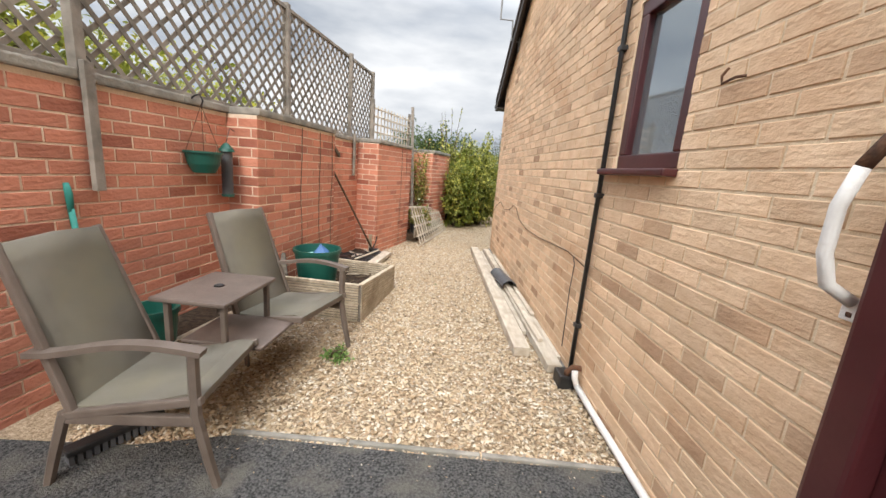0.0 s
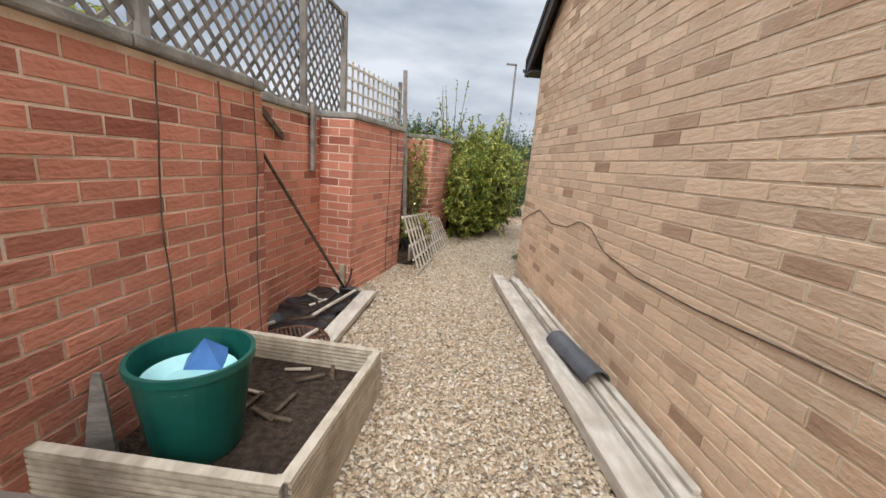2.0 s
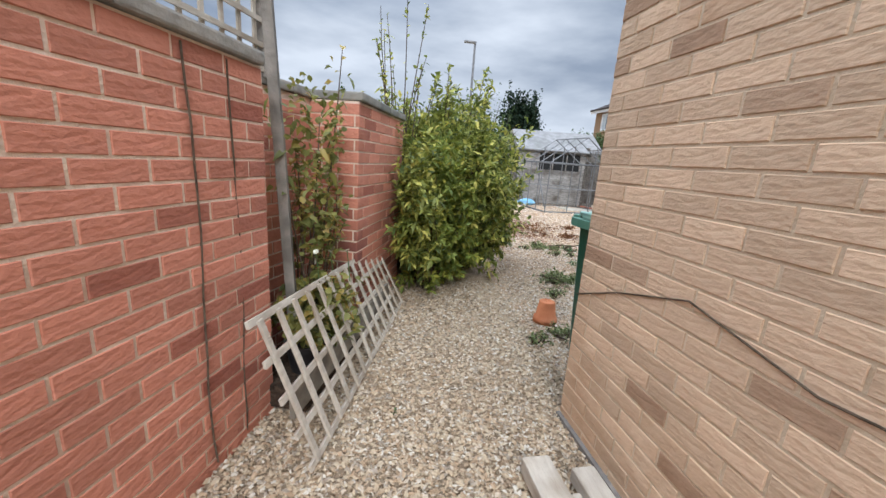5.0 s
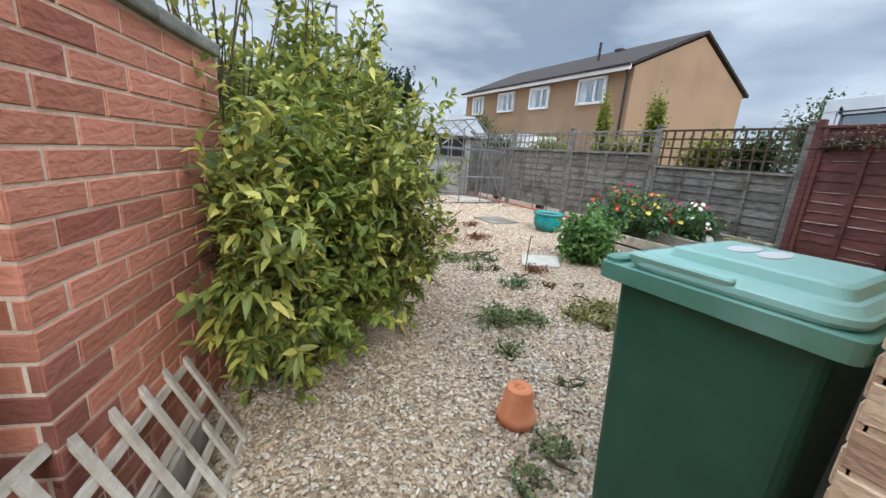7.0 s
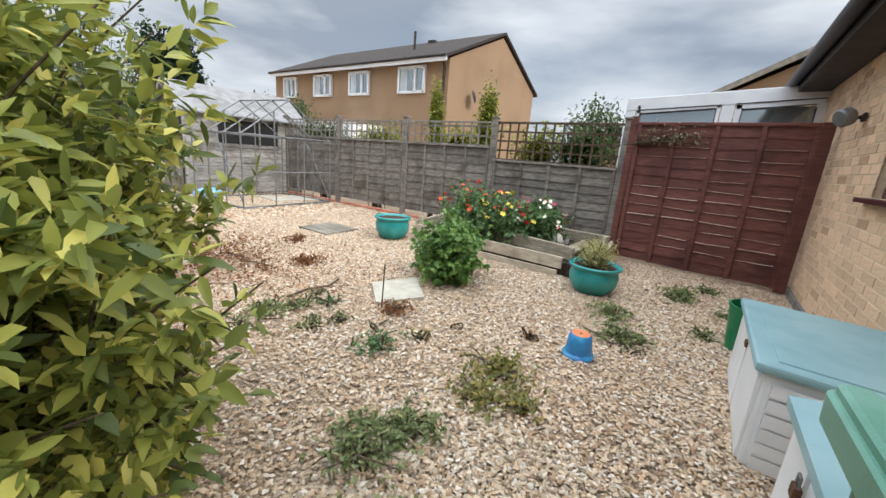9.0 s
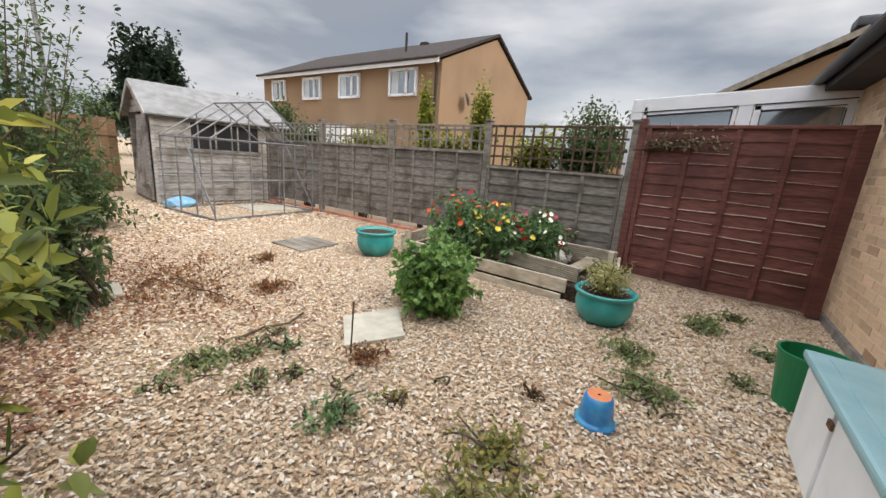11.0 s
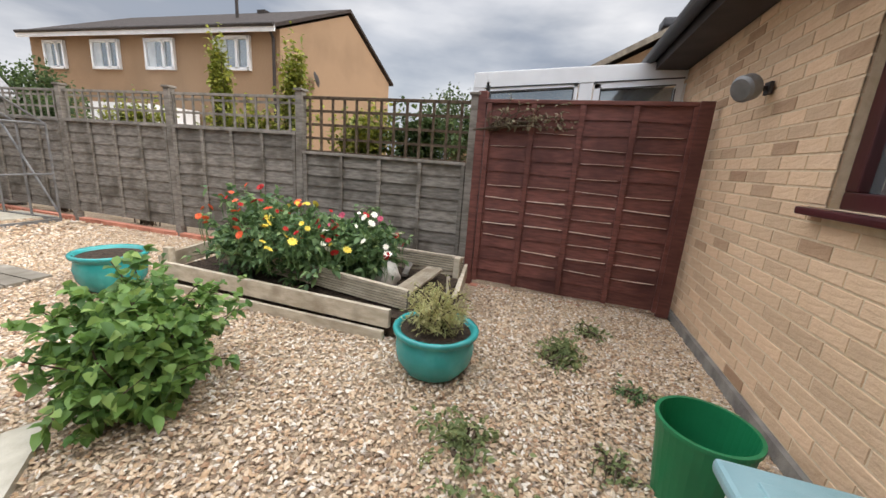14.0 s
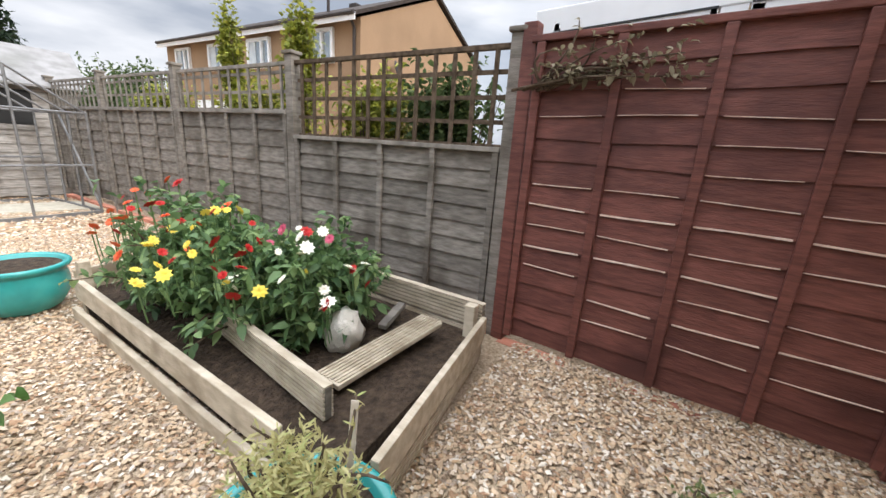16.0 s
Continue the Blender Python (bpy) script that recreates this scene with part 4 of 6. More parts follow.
part("cross_bar", Buf().beam((-R_, 0, 0.008), (R_, 0, 0.008), 0.018, 0.010), M["rust"], gl)
part("rim", Buf().tube([(R_ * math.cos(a), R_ * math.sin(a), 0) for a in np.linspace(0, 2 * math.pi, 33)], 0.010, 6), M["rust"], gl)
# torn black sheet over the soil, pale sticks and a stub post
nx, ny = 15, 30
vs = []
for jj in range(ny):
    for ii in range(nx):
        u, w = ii / (nx - 1), jj / (ny - 1)
        x0_ = -1.40 + 0.19 * w + 0.05 * math.sin(9 * w)
        x1_ = -0.92 + 0.15 * w + 0.02 * math.sin(14 * w + 1)
        vs.append((x0_ + (x1_ - x0_) * u, 4.62 + 0.92 * w + 0.02 * math.sin(6 * u), -0.022 + 0.05 * noise.noise((u * 3.1, w * 6.0, 2.0)) + 0.02 * noise.noise((u * 9, w * 17, 5.0)) + 0.09 * max(0.0, 0.25 - u)))
solid("black_sheet", Buf().add(vs, [(jj * nx + ii, jj * nx + ii + 1, (jj + 1) * nx + ii + 1, (jj + 1) * nx + ii) for jj in range(ny - 1) for ii in range(nx - 1)]), M["sheet"], "crumpled black plastic sheet spread over the soil bed", "plastic sheet", smooth=True)
for p, q in (((-0.99, 4.36, 0.03), (-0.91, 4.55, 0.035)), ((-0.86, 4.19, -0.02), (-0.80, 4.36, 0.0)), ((-1.36, 4.50, 0.03), (-1.22, 4.60, 0.05)), ((-1.02, 4.82, 0.02), (-0.80, 5.42, 0.03))):
    solid("pale_stick", Buf().beam(p, q, 0.022, 0.018, 0.003), M["planks"], "bleached broken stick lying on the soil bed", "stick", group="sticks on the soil bed")
solid("stub_post", Buf().box((-0.965, 5.60, 0.09), (0.05, 0.04, 0.26), None, 0.006), M["palewood"], "short weathered timber stub at the wall corner", "post")
solid("leaning_lath", Buf().beam((-1.395, 4.66, 1.60), (-1.325, 5.10, 1.33), 0.02, 0.045, 0.004), M["bark"], "short brown timber lath resting against the brick wall", "timber")
rk = thing("garden_rake", "rusty handled hoe leaning against the brick wall", "garden tool", (-0.90, 5.42, -0.03))
part("handle", Buf().tube([(0, 0, 0.06), (-0.24, -0.33, 0.68), (-0.475, -0.64, 1.28)], 0.013, 8), M["bark"], rk, smooth=True)
part("head", Buf().box((0.02, 0.02, 0.05), (0.16, 0.05, 0.05), pose(0, 0, 0, 20, 10, 30), 0.01).tube([(0, 0, 0.07), (0.04, 0.02, 0.16), (0.05, 0.05, 0.25)], 0.01, 6), M["black"], rk)
for k in range(9):
    a = random.uniform(0, 3.14)
    x, y = random.uniform(-1.25, -0.85), random.uniform(4.6, 5.5)
    solid("timber_scrap", Buf().beam((-0.09, 0, 0), (0.09, 0, 0.01), 0.025, 0.014, 0.002), random.choice([M["planks"], M["bark"], M["black"]]), "short weathered scrap of timber on the soil", "scrap", (x, y, -0.018), math.degrees(a), group="timber scraps")

# planks along the bungalow wall
for (p, q, w, h) in (((0.73, 2.62, -0.045), (0.70, 6.27, -0.02), 0.125, 0.075), ((0.915, 2.40, -0.05), (0.885, 6.2, -0.02), 0.105, 0.065), ((0.99, 2.55, -0.055), (0.975, 5.9, -0.03), 0.035, 0.055),
                     ((0.90, 2.75, 0.0), (0.86, 6.0, 0.025), 0.05, 0.03), ((0.835, 3.0, -0.06), (0.80, 6.1, -0.03), 0.04, 0.04), ((0.97, 3.3, 0.0), (0.945, 5.5, 0.02), 0.04, 0.03)):
    solid("timber_plank", Buf().beam(p, q, w, h, 0.008), M["planks"], "bleached weathered timber plank lying along the brick wall", "plank", group="planks along the wall")
b = Buf()
arc = [(r * math.cos(a), r * 0.94 * math.sin(a)) for r, turn_ in ((0.085, 1), (0.077, -1)) for a in list(np.linspace(0.1, math.pi - 0.1, 12))[::turn_]]
b.prism(arc, 0.56, "y", -0.28)
solid("ridge_piece", b, M["lead"], "dark grey half-round plastic piece lying on the planks", "plastic offcut", (0.86, 4.33, 0.02), 6)

# pipes, cables and fittings on the gable wall
p = thing("waste_pipe", "thin black downpipe with clips on the brick wall", "pipe", (0, 0, 0))
part("pipe", Buf().tube([(HX - 0.025, 2.33, -0.07), (HX - 0.025, 2.33, 2.6), (HX - 0.025, 2.33, 4.0)], 0.0145, 10), M["black"], p, smooth=True)
for z in (0.32, 1.18, 2.02):
    part("clip", Buf().box((HX - 0.02, 2.33, z), (0.05, 0.05, 0.03), None, 0.006), M["black"], p)
g = thing("drain_gully", "black plastic drain gully at the wall's foot", "drain", (0.945, 2.27, -0.10))
part("hopper", Buf().box((0, 0, 0.06), (0.12, 0.13, 0.10), None, 0.015), M["black"], g)
part("spout", Buf().tube([(0.08, -0.06, 0.17), (0.02, -0.05, 0.17), (-0.01, -0.04, 0.13), (-0.01, -0.04, 0.09)], 0.019, 8), M["rust"], g, smooth=True)
b = Buf().tube([(0.985, 2.16, -0.03), (0.99, 1.9, -0.045), (0.985, 1.0, -0.05), (0.985, 0.4, -0.05)], 0.02, 10).tube([(0.985, 2.16, -0.03), (0.975, 2.19, 0.01), (0.97, 2.19, 0.06)], 0.02, 10)
solid("white_pipe", b, M["chalk"], "white plastic pipe lying along the wall's foot", "pipe", smooth=True)
pts = [(HX - 0.008, y, z) for y, z in ((2.36, 0.70), (2.75, 0.735), (3.1, 0.72), (3.6, 0.69), (4.1, 0.69), (4.5, 0.74), (4.75, 0.86), (4.95, 0.88), (5.2, 0.79), (5.6, 0.76), (6.0, 0.84), (6.35, 0.74), (6.66, 0.62))]
solid("wall_cable", Buf().tube(pts, 0.0036, 5), M["bark"], "thin brown cable sagging along the brick wall", "cable")
solid("loose_cable", Buf().tube([(HX - 0.01, 2.62, 0.725), (HX - 0.02, 2.55, 0.68), (HX - 0.015, 2.58, 0.50), (HX - 0.012, 2.57, 0.05)], 0.0035, 5), M["black"], "black cable hanging down the brick wall", "cable")
gr = thing("grab_rail", "white painted grab rail with rust patches", "grab rail", (0, 0, 0))
part("bar", Buf().tube([(HX - 0.02, 0.835, 1.03), (HX - 0.075, 0.85, 1.065), (HX - 0.09, 0.862, 1.14), (HX - 0.09, 0.862, 1.25), (HX - 0.085, 0.84, 1.34)], 0.016, 10), M["chalk"], gr, smooth=True)
part("rusty_end", Buf().tube([(HX - 0.085, 0.84, 1.34), (HX - 0.06, 0.825, 1.40), (HX - 0.015, 0.805, 1.43)], 0.0165, 10), M["rust"], gr, "rusted bare metal end", True)
pl = part("plate", Buf().box((HX - 0.012, 0.835, 1.012), (0.008, 0.045, 0.06), None, 0.003), M["chalk"], gr)
part("screw", Buf().box((HX - 0.017, 0.835, 0.998), (0.004, 0.012, 0.012)), M["rust"], pl)
solid("wall_hook", Buf().tube([(HX, 1.36, 1.655), (HX - 0.03, 1.37, 1.65), (HX - 0.045, 1.41, 1.635), (HX - 0.04, 1.425, 1.665), (HX - 0.03, 1.41, 1.69)], 0.005, 6), M["rust"], "rusty iron hook screwed into the brick wall", "hook", smooth=True)
ae = thing("aerial_bracket", "grey metal aerial bracket fixed below the verge", "bracket", (0, 0, 0))
part("arm", Buf().tube([(HX, 5.9, 3.14), (HX - 0.12, 5.9, 3.16), (HX - 0.13, 5.9, 3.42), (HX - 0.30, 5.95, 3.44), (HX - 0.31, 5.95, 3.9)], 0.013, 8), M["galv"], ae)
part("plate", Buf().box((HX - 0.01, 5.9, 3.12), (0.015, 0.06, 0.22), None, 0.004), M["galv"], ae)

# trellis leaning before the recess
tr = thing("leaning_trellis", "bleached wooden trellis panel leaning at the wall's recess", "trellis", (0, 0, 0))
P0, P1 = Vector((-0.46, 6.34, 0.60)), Vector((0.0, 8.22, 0.46))
Q0, Q1 = Vector((-0.25, 6.36, -0.06)), Vector((0.235, 8.12, 0.0))
nrm = (P1 - P0).cross(Q0 - P0).normalized()
for k in range(5):
    u = k / 4
    a, e = P0.lerp(Q0, u), P1.lerp(Q1, u)
    part("rail", Buf().beam(a, e, 0.03, 0.014, 0.002, nrm), M["planks"], tr)
for k in range(14):
    u = 0.03 + 0.94 * k / 13
    part("slat", Buf().beam(P0.lerp(P1, u) - nrm * 0.015, Q0.lerp(Q1, u) - nrm * 0.015, 0.03, 0.014, 0.002, nrm), M["planks"], tr)
b = Buf().beam((-0.36, 6.55, 0.12), (0.10, 8.0, 0.14), 0.025, 0.16, 0.004)
solid("edge_board", b, M["slate"], "grey board edging the bed behind the trellis", "board")
solid("soil_bed", Buf().prism([(-0.72, 6.85), (-0.33, 6.72), (0.05, 8.0), (-0.36, 7.7)], 0.12, at=-0.05), M["soil"], "dark soil bed in the wall recess", "soil bed")
b = Buf().beam((-0.44, 7.06, 0.0), (-0.50, 7.03, 1.35), 0.045, 0.05, 0.004).beam((-0.50, 7.03, 1.3), (-0.55, 7.01, 2.3), 0.045, 0.05, 0.004)
solid("plant_stake", b, M["lattice"], "tall grey timber stake behind the climbing rose", "stake")
bucket("black_pot", "black plastic pot on the soil behind the trellis", (-0.36, 6.95, 0.06), 0.08, 0.11, 0.18, M["black"])
for k, (x, y) in enumerate(((-1.36, 3.72), (-1.30, 4.08), (-1.25, 4.36), (-0.66, 6.42), (-0.60, 6.62))):
    pts = [(x + 0.012 + random.uniform(-0.004, 0.004), y + 0.015 * math.sin(z * 5 + k), z) for z in np.linspace(-0.05, RT - 0.02, 14)]
    solid("vine", Buf().tube([(px + 0.02, py, pz) for px, py, pz in pts], 0.004, 5), M["bark"], "thin dry vine stem running up the brick wall", "vine", group="vine stems on the wall")


# ---------- pots and things in the garden ----------
def pot_thing(name, label, at, prof, mat, flip=False, soil=None):
    t = thing(name, label, "plant pot", at)
    part("body", Buf().lathe(prof, 40), mat, t, smooth=True)
    if soil:
        part("soil", Buf().lathe([(0, soil[1]), (soil[0], soil[1] - 0.006)], 24), M["soil"], t)
    return t


inv = [(0.0, 0.185), (0.018, 0.185), (0.02, 0.178), (0.022, 0.185), (0.062, 0.185), (0.066, 0.18), (0.086, 0.048), (0.098, 0.046), (0.101, 0.0), (0.088, 0.0)]
pot_thing("terracotta_pot", "upturned orange terracotta flower pot on the gravel", (1.41, 7.73, float(ground_z(1.4, 7.74)) - 0.005), [(r * 0.98, z * 0.98) for r, z in inv], M["terracotta"])
bp = pot_thing("blue_pot", "upturned blue glazed flower pot on the gravel", (3.29, 8.05, 0.085), [(0.058, 0.165), (0.066, 0.16), (0.076, 0.11), (0.082, 0.05), (0.083, 0.036), (0.095, 0.034), (0.099, 0.02), (0.097, 0.0), (0.085, 0.0)], M["blue"])
part("base", Buf().lathe([(0.008, 0.166), (0.058, 0.166), (0.058, 0.158)], 24), M["terracotta"], bp, "unglazed clay base")
part("drain_hole", Buf().lathe([(0, 0.160), (0.008, 0.160), (0.008, 0.166)], 12), M["soil"], bp)
bowl = [(0.0, 0.0), (0.12, 0.0), (0.165, 0.03), (0.205, 0.10), (0.215, 0.17), (0.205, 0.225), (0.20, 0.24), (0.228, 0.252), (0.232, 0.27), (0.222, 0.28), (0.195, 0.272), (0.185, 0.22), (0.0, 0.20)]
pot_thing("teal_pot", "wide teal glazed pot of dry fennel on the gravel", (4.70, 8.33, 0.09), [(r * 1.07, z * 1.03) for r, z in bowl], M["teal"], soil=(0.203, 0.266))
pot_thing("teal_pot", "wide teal glazed pot with bare soil beside the currant bush", (4.83, 11.12, 0.09), [(r * 1.10, z * 1.14) for r, z in bowl], M["teal"], soil=(0.212, 0.296))
gb_ = thing("green_bin", "bright green open plastic bucket beside the storage box", "bucket", (4.22, 7.13, 0.085))
part("body", Buf().lathe([(0, 0), (0.13, 0), (0.165, 0.33), (0.172, 0.33), (0.172, 0.345), (0.158, 0.345), (0.125, 0.012), (0, 0.012)], 36), M["bucket"], gb_)


def slab_quad(name, pts, h, mat, label, cat, z=0.09):
    return solid(name, Buf().prism(pts, h, at=z), mat, label, cat)


slab_quad("paving_slab", [(2.94, 9.52), (3.31, 9.33), (3.66, 9.70), (3.24, 9.88)], 0.035, M["slab"], "pale square concrete paving slab lying in the gravel", "slab")
slab_quad("paving_slab", [(2.05, 11.5), (2.35, 11.42), (2.42, 11.75), (2.1, 11.8)], 0.03, M["slab"], "pale concrete slab by the shrubs", "slab")
for k in range(4):
    u = k * 0.155
    slab_quad("grey_board", [(4.17 + u, 12.36 + 0.01 * k), (4.17 + u, 11.73 + 0.01 * k), (4.31 + u, 11.735 + 0.01 * k), (4.315 + u, 12.37 + 0.01 * k)], 0.03, M["slate"], "weathered grey board lying flat on the gravel", "board")
slab_quad("paving_slab", [(5.3, 14.85), (6.4, 14.6), (6.42, 15.4), (5.35, 15.6)], 0.03, M["slab"], "grey concrete base beside the greenhouse frame", "slab")


# storage boxes and wheelie bin by the back wall
def storage_box():
    s = thing("storage_box", "low white plastic storage box with faded blue lid", "storage box", (3.32, 6.98, 0.085))
    w, d, h = 0.94, 0.52, 0.44
    part("body", Buf().box((0, 0, h / 2), (w, d, h), None, 0.015), M["white"], s)
    for k in range(6):
        part("shiplap", Buf().box((-w / 2 - 0.004, 0.01, 0.045 + k * 0.068), (0.012, d - 0.09, 0.058), pose(0, 0, 0, 0, -1.2, 0)), M["white"], s)
    for x in (-0.24, 0.24):
        part("door", Buf().box((x, d / 2 + 0.006, h / 2), (w / 2 - 0.03, 0.016, h - 0.04), None, 0.005), M["white"], s)
    part("hasp", Buf().box((0.0, d / 2 + 0.02, h - 0.06), (0.05, 0.012, 0.03), None, 0.004), M["rust"], s)
    part("lid", Buf().box((0, 0, h + 0.022), (w + 0.08, d + 0.10, 0.04), pose(0, 0, 0, 1.5, 0, 0), 0.014), M["bluelid"], s)
    part("lid_panel", Buf().box((0, 0, h + 0.043), (w - 0.05, d - 0.05, 0.012), pose(0, 0, 0, 1.5, 0, 0), 0.005), M["bluelid"], s)
    part("grip", Buf().box((-w / 2 - 0.008, -0.02, h - 0.06), (0.025, 0.08, 0.07), None, 0.006), M["bluelid"], s)
    s = thing("storage_cabinet", "white plastic storage cabinet with blue lid and padlock", "storage box", (2.10, 6.95, 0.02))
    w, d, h = 0.42, 0.54, 0.63
    part("body", Buf().box((0, 0, h / 2), (w, d, h), None, 0.012), M["white"], s)
    for x in (-0.115, 0.115):
        part("door", Buf().box((x, d / 2 + 0.006, h / 2), (w / 2 - 0.012, 0.016, h - 0.03), None, 0.004), M["white"], s)
    part("lid", Buf().prism([(-d / 2 - 0.03, h + 0.10), (d / 2 + 0.04, h), (d / 2 + 0.04, h + 0.03), (-d / 2 - 0.03, h + 0.13)], w + 0.06, "x", -w / 2 - 0.03), M["bluelid"], s)
    lk = part("padlock", Buf().box((-0.01, d / 2 + 0.03, h - 0.10), (0.035, 0.018, 0.035), None, 0.004), M["rust"], s)
    part("shackle", Buf().tube([(-0.022, d / 2 + 0.03, h - 0.085), (-0.02, d / 2 + 0.03, h - 0.055), (0.0, d / 2 + 0.03, h - 0.055), (0.002, d / 2 + 0.03, h - 0.085)], 0.004, 6), M["galv"], lk)


storage_box()


def ring(hx, hy, z, r, n=5, cy=0.0):
    """A rounded rectangle at height z."""
    out = []
    for sx, sy, a0 in ((1, 1, 0), (-1, 1, 90), (-1, -1, 180), (1, -1, 270)):
        for k in range(n):
            a = radians(a0 + 90 * k / (n - 1))
            out.append((sx * (hx - r) + r * math.cos(a), cy + sy * (hy - r) + r * math.sin(a), z))
    return out


def loft(rings):
    n = len(rings[0])
    fs = [(i * n + k, i * n + (k + 1) % n, (i + 1) * n + (k + 1) % n, (i + 1) * n + k) for i in range(len(rings) - 1) for k in range(n)]
    return Buf().add([p for r in rings for p in r], fs + [tuple(range(n))[::-1], tuple(range((len(rings) - 1) * n, len(rings) * n))])


def wheelie_bin():
    w = thing("wheelie_bin", "dark green plastic wheelie bin with faded pale lid", "bin", (1.565, 7.02, -0.045), 1)
    H = 0.978
    part("body", loft([ring(0.20, 0.23, 0.02, 0.04), ring(0.205, 0.235, 0.10, 0.04), ring(0.245, 0.258, H - 0.06, 0.04)]), M["bingreen"], w)
    part("rim", loft([ring(0.272, 0.285, H - 0.06, 0.035), ring(0.286, 0.305, H - 0.055, 0.035), ring(0.288, 0.307, H - 0.004, 0.035), ring(0.282, 0.301, H, 0.035)]), M["rimgreen"], w, "sun-faded green rim")
    part("front_ledge", loft([ring(0.278, 0.028, H - 0.002, 0.02, cy=0.268), ring(0.278, 0.028, H + 0.012, 0.02, cy=0.268), ring(0.27, 0.02, H + 0.018, 0.018, cy=0.268)]), M["rimgreen"], w)
    lid = part("lid", loft([ring(0.268, 0.255, H + 0.002, 0.07, 7, -0.03), ring(0.272, 0.26, H + 0.012, 0.07, 7, -0.03), ring(0.27, 0.258, H + 0.026, 0.07, 7, -0.03), ring(0.262, 0.25, H + 0.03, 0.065, 7, -0.03), ring(0.245, 0.232, H + 0.046, 0.06, 7, -0.03)]), M["lidgreen"], w, "faded pale green lid")
    part("raised_panel", loft([ring(0.19, 0.205, H + 0.044, 0.03, 6, -0.045), ring(0.178, 0.195, H + 0.070, 0.03, 6, -0.045), ring(0.165, 0.18, H + 0.076, 0.03, 6, -0.045)]), M["lidgreen"], lid)
    part("side_lip", loft([ring(0.014, 0.13, H + 0.012, 0.010, 5, 0.08), ring(0.024, 0.14, H + 0.038, 0.014, 5, 0.08), ring(0.02, 0.135, H + 0.044, 0.012, 5, 0.08)]), M["lidgreen"], lid).matrix_basis = pose(-0.252, 0, 0)
    for k, y in enumerate((-0.03, 0.045)):
        part("number_mark", Buf().prism([(0.03 + 0.085 * math.cos(a), y + 0.032 * math.sin(a)) for a in np.linspace(0, 6.02, 24)], 0.003, at=H + 0.0755), M["chalk"], lid, "white painted mark")
    part("hinge_bar", Buf().tube([(-0.25, -0.315, H - 0.02), (0.25, -0.315, H - 0.02)], 0.014, 10), M["bingreen"], w)
    for x in (-0.24, 0.24):
        wh = part("wheel", Buf().tube([(x - 0.025, -0.20, 0.10), (x + 0.025, -0.20, 0.10)], 0.095, 20), M["black"], w)
        part("hub", Buf().tube([(x - 0.028, -0.20, 0.10), (x + 0.028, -0.20, 0.10)], 0.035, 12), M["lead"], wh)


wheelie_bin()
lamp = thing("wall_lamp", "round grey outdoor floodlight on the garden wall", "wall light", (5.52, 6.70, 1.84))
part("head", Buf().lathe([(0, -0.045), (0.06, -0.045), (0.075, -0.03), (0.075, 0.03), (0.06, 0.05), (0, 0.05)], 28, m=pose(0, 0.09, 0, 70, 0, 30)), M["galv"], lamp, smooth=False)
part("arm", Buf().tube([(0, -0.03, 0.0), (0, 0.03, 0.0), (0, 0.07, 0)], 0.015, 8), M["soffit"], lamp)
part("plate", Buf().box((0, -0.02, 0), (0.07, 0.02, 0.07), None, 0.005), M["soffit"], lamp)


# ---------- fence, brown panel, raised bed ----------
FX, G = 6.45, 0.10
POSTS = (8.59, 10.52, 12.37, 14.28, 16.2, 18.1)
for y in POSTS:
    fp = thing("fence_post", "square weathered grey fence post with cap", "fence post", (FX, y, G), group="fence posts")
    part("post", Buf().box((0, 0, 0.90), (0.085, 0.085, 1.82), None, 0.006), M["greywood"], fp)
    part("cap", Buf().box((0, 0, 1.825), (0.115, 0.115, 0.028), None, 0.008), M["greywood"], fp)


def fence_panel(y0, y1, top, dark):
    f = thing("garden_fence", "weathered grey overlap fence panel with trellis strip on top", "fence panel", (FX, y0, G), group="garden fence panels")
    L = y1 - y0
    n = 9
    low = 0.14
    h = (top - G - low) / n
    for k in range(n):
        c = random.uniform(-0.004, 0.004)
        ob = part("board", Buf().add([(-0.022, 0.05, low + k * h + c), (-0.022, L - 0.05, low + k * h - c), (-0.005, L - 0.05, low + (k + 1.2) * h), (-0.005, 0.05, low + (k + 1.2) * h),
                                      (-0.008, 0.05, low + k * h + c), (-0.008, L - 0.05, low + k * h - c), (0.005, L - 0.05, low + (k + 1.2) * h), (0.005, 0.05, low + (k + 1.2) * h)],
                                     [(0, 1, 2, 3), (4, 5, 6, 7), (0, 1, 5, 4), (1, 2, 6, 5), (2, 3, 7, 6), (3, 0, 4, 7)]), M["greywood"], f)
    for k in range(5):
        part("batten", Buf().box((-0.034, 0.07 + (L - 0.14) * k / 4, (low + top - G) / 2), (0.024, 0.04, top - G - low), None, 0.003), M["greywood"], f)
    part("top_rail", Buf().box((-0.02, L / 2, top - G + 0.012), (0.06, L - 0.09, 0.03), None, 0.004), M["lattice"], f)
    mat = M["bark"] if dark else M["lattice"]
    z1 = 1.74
    lattice((0, 0.06), (0, L - 0.06), top - G + 0.03, z1, 0.15 if not dark else 0.14, 0.026, 0.014, False, f, mat)
    part("trellis_rail", Buf().box((0, L / 2, z1 + 0.012), (0.035, L - 0.09, 0.03), None, 0.003), mat, f)
    for k in range(int(L / 0.23)):
        part("brick", Buf().box((-0.03, 0.115 + 0.225 * k + random.uniform(-0.004, 0.004), 0.0), (0.08, 0.212, 0.10), None), M["red"], f)


for k, (y0, y1) in enumerate(zip(POSTS, POSTS[1:])):
    fence_panel(y0, y1, 1.27 if k == 0 else 1.46, k == 0)


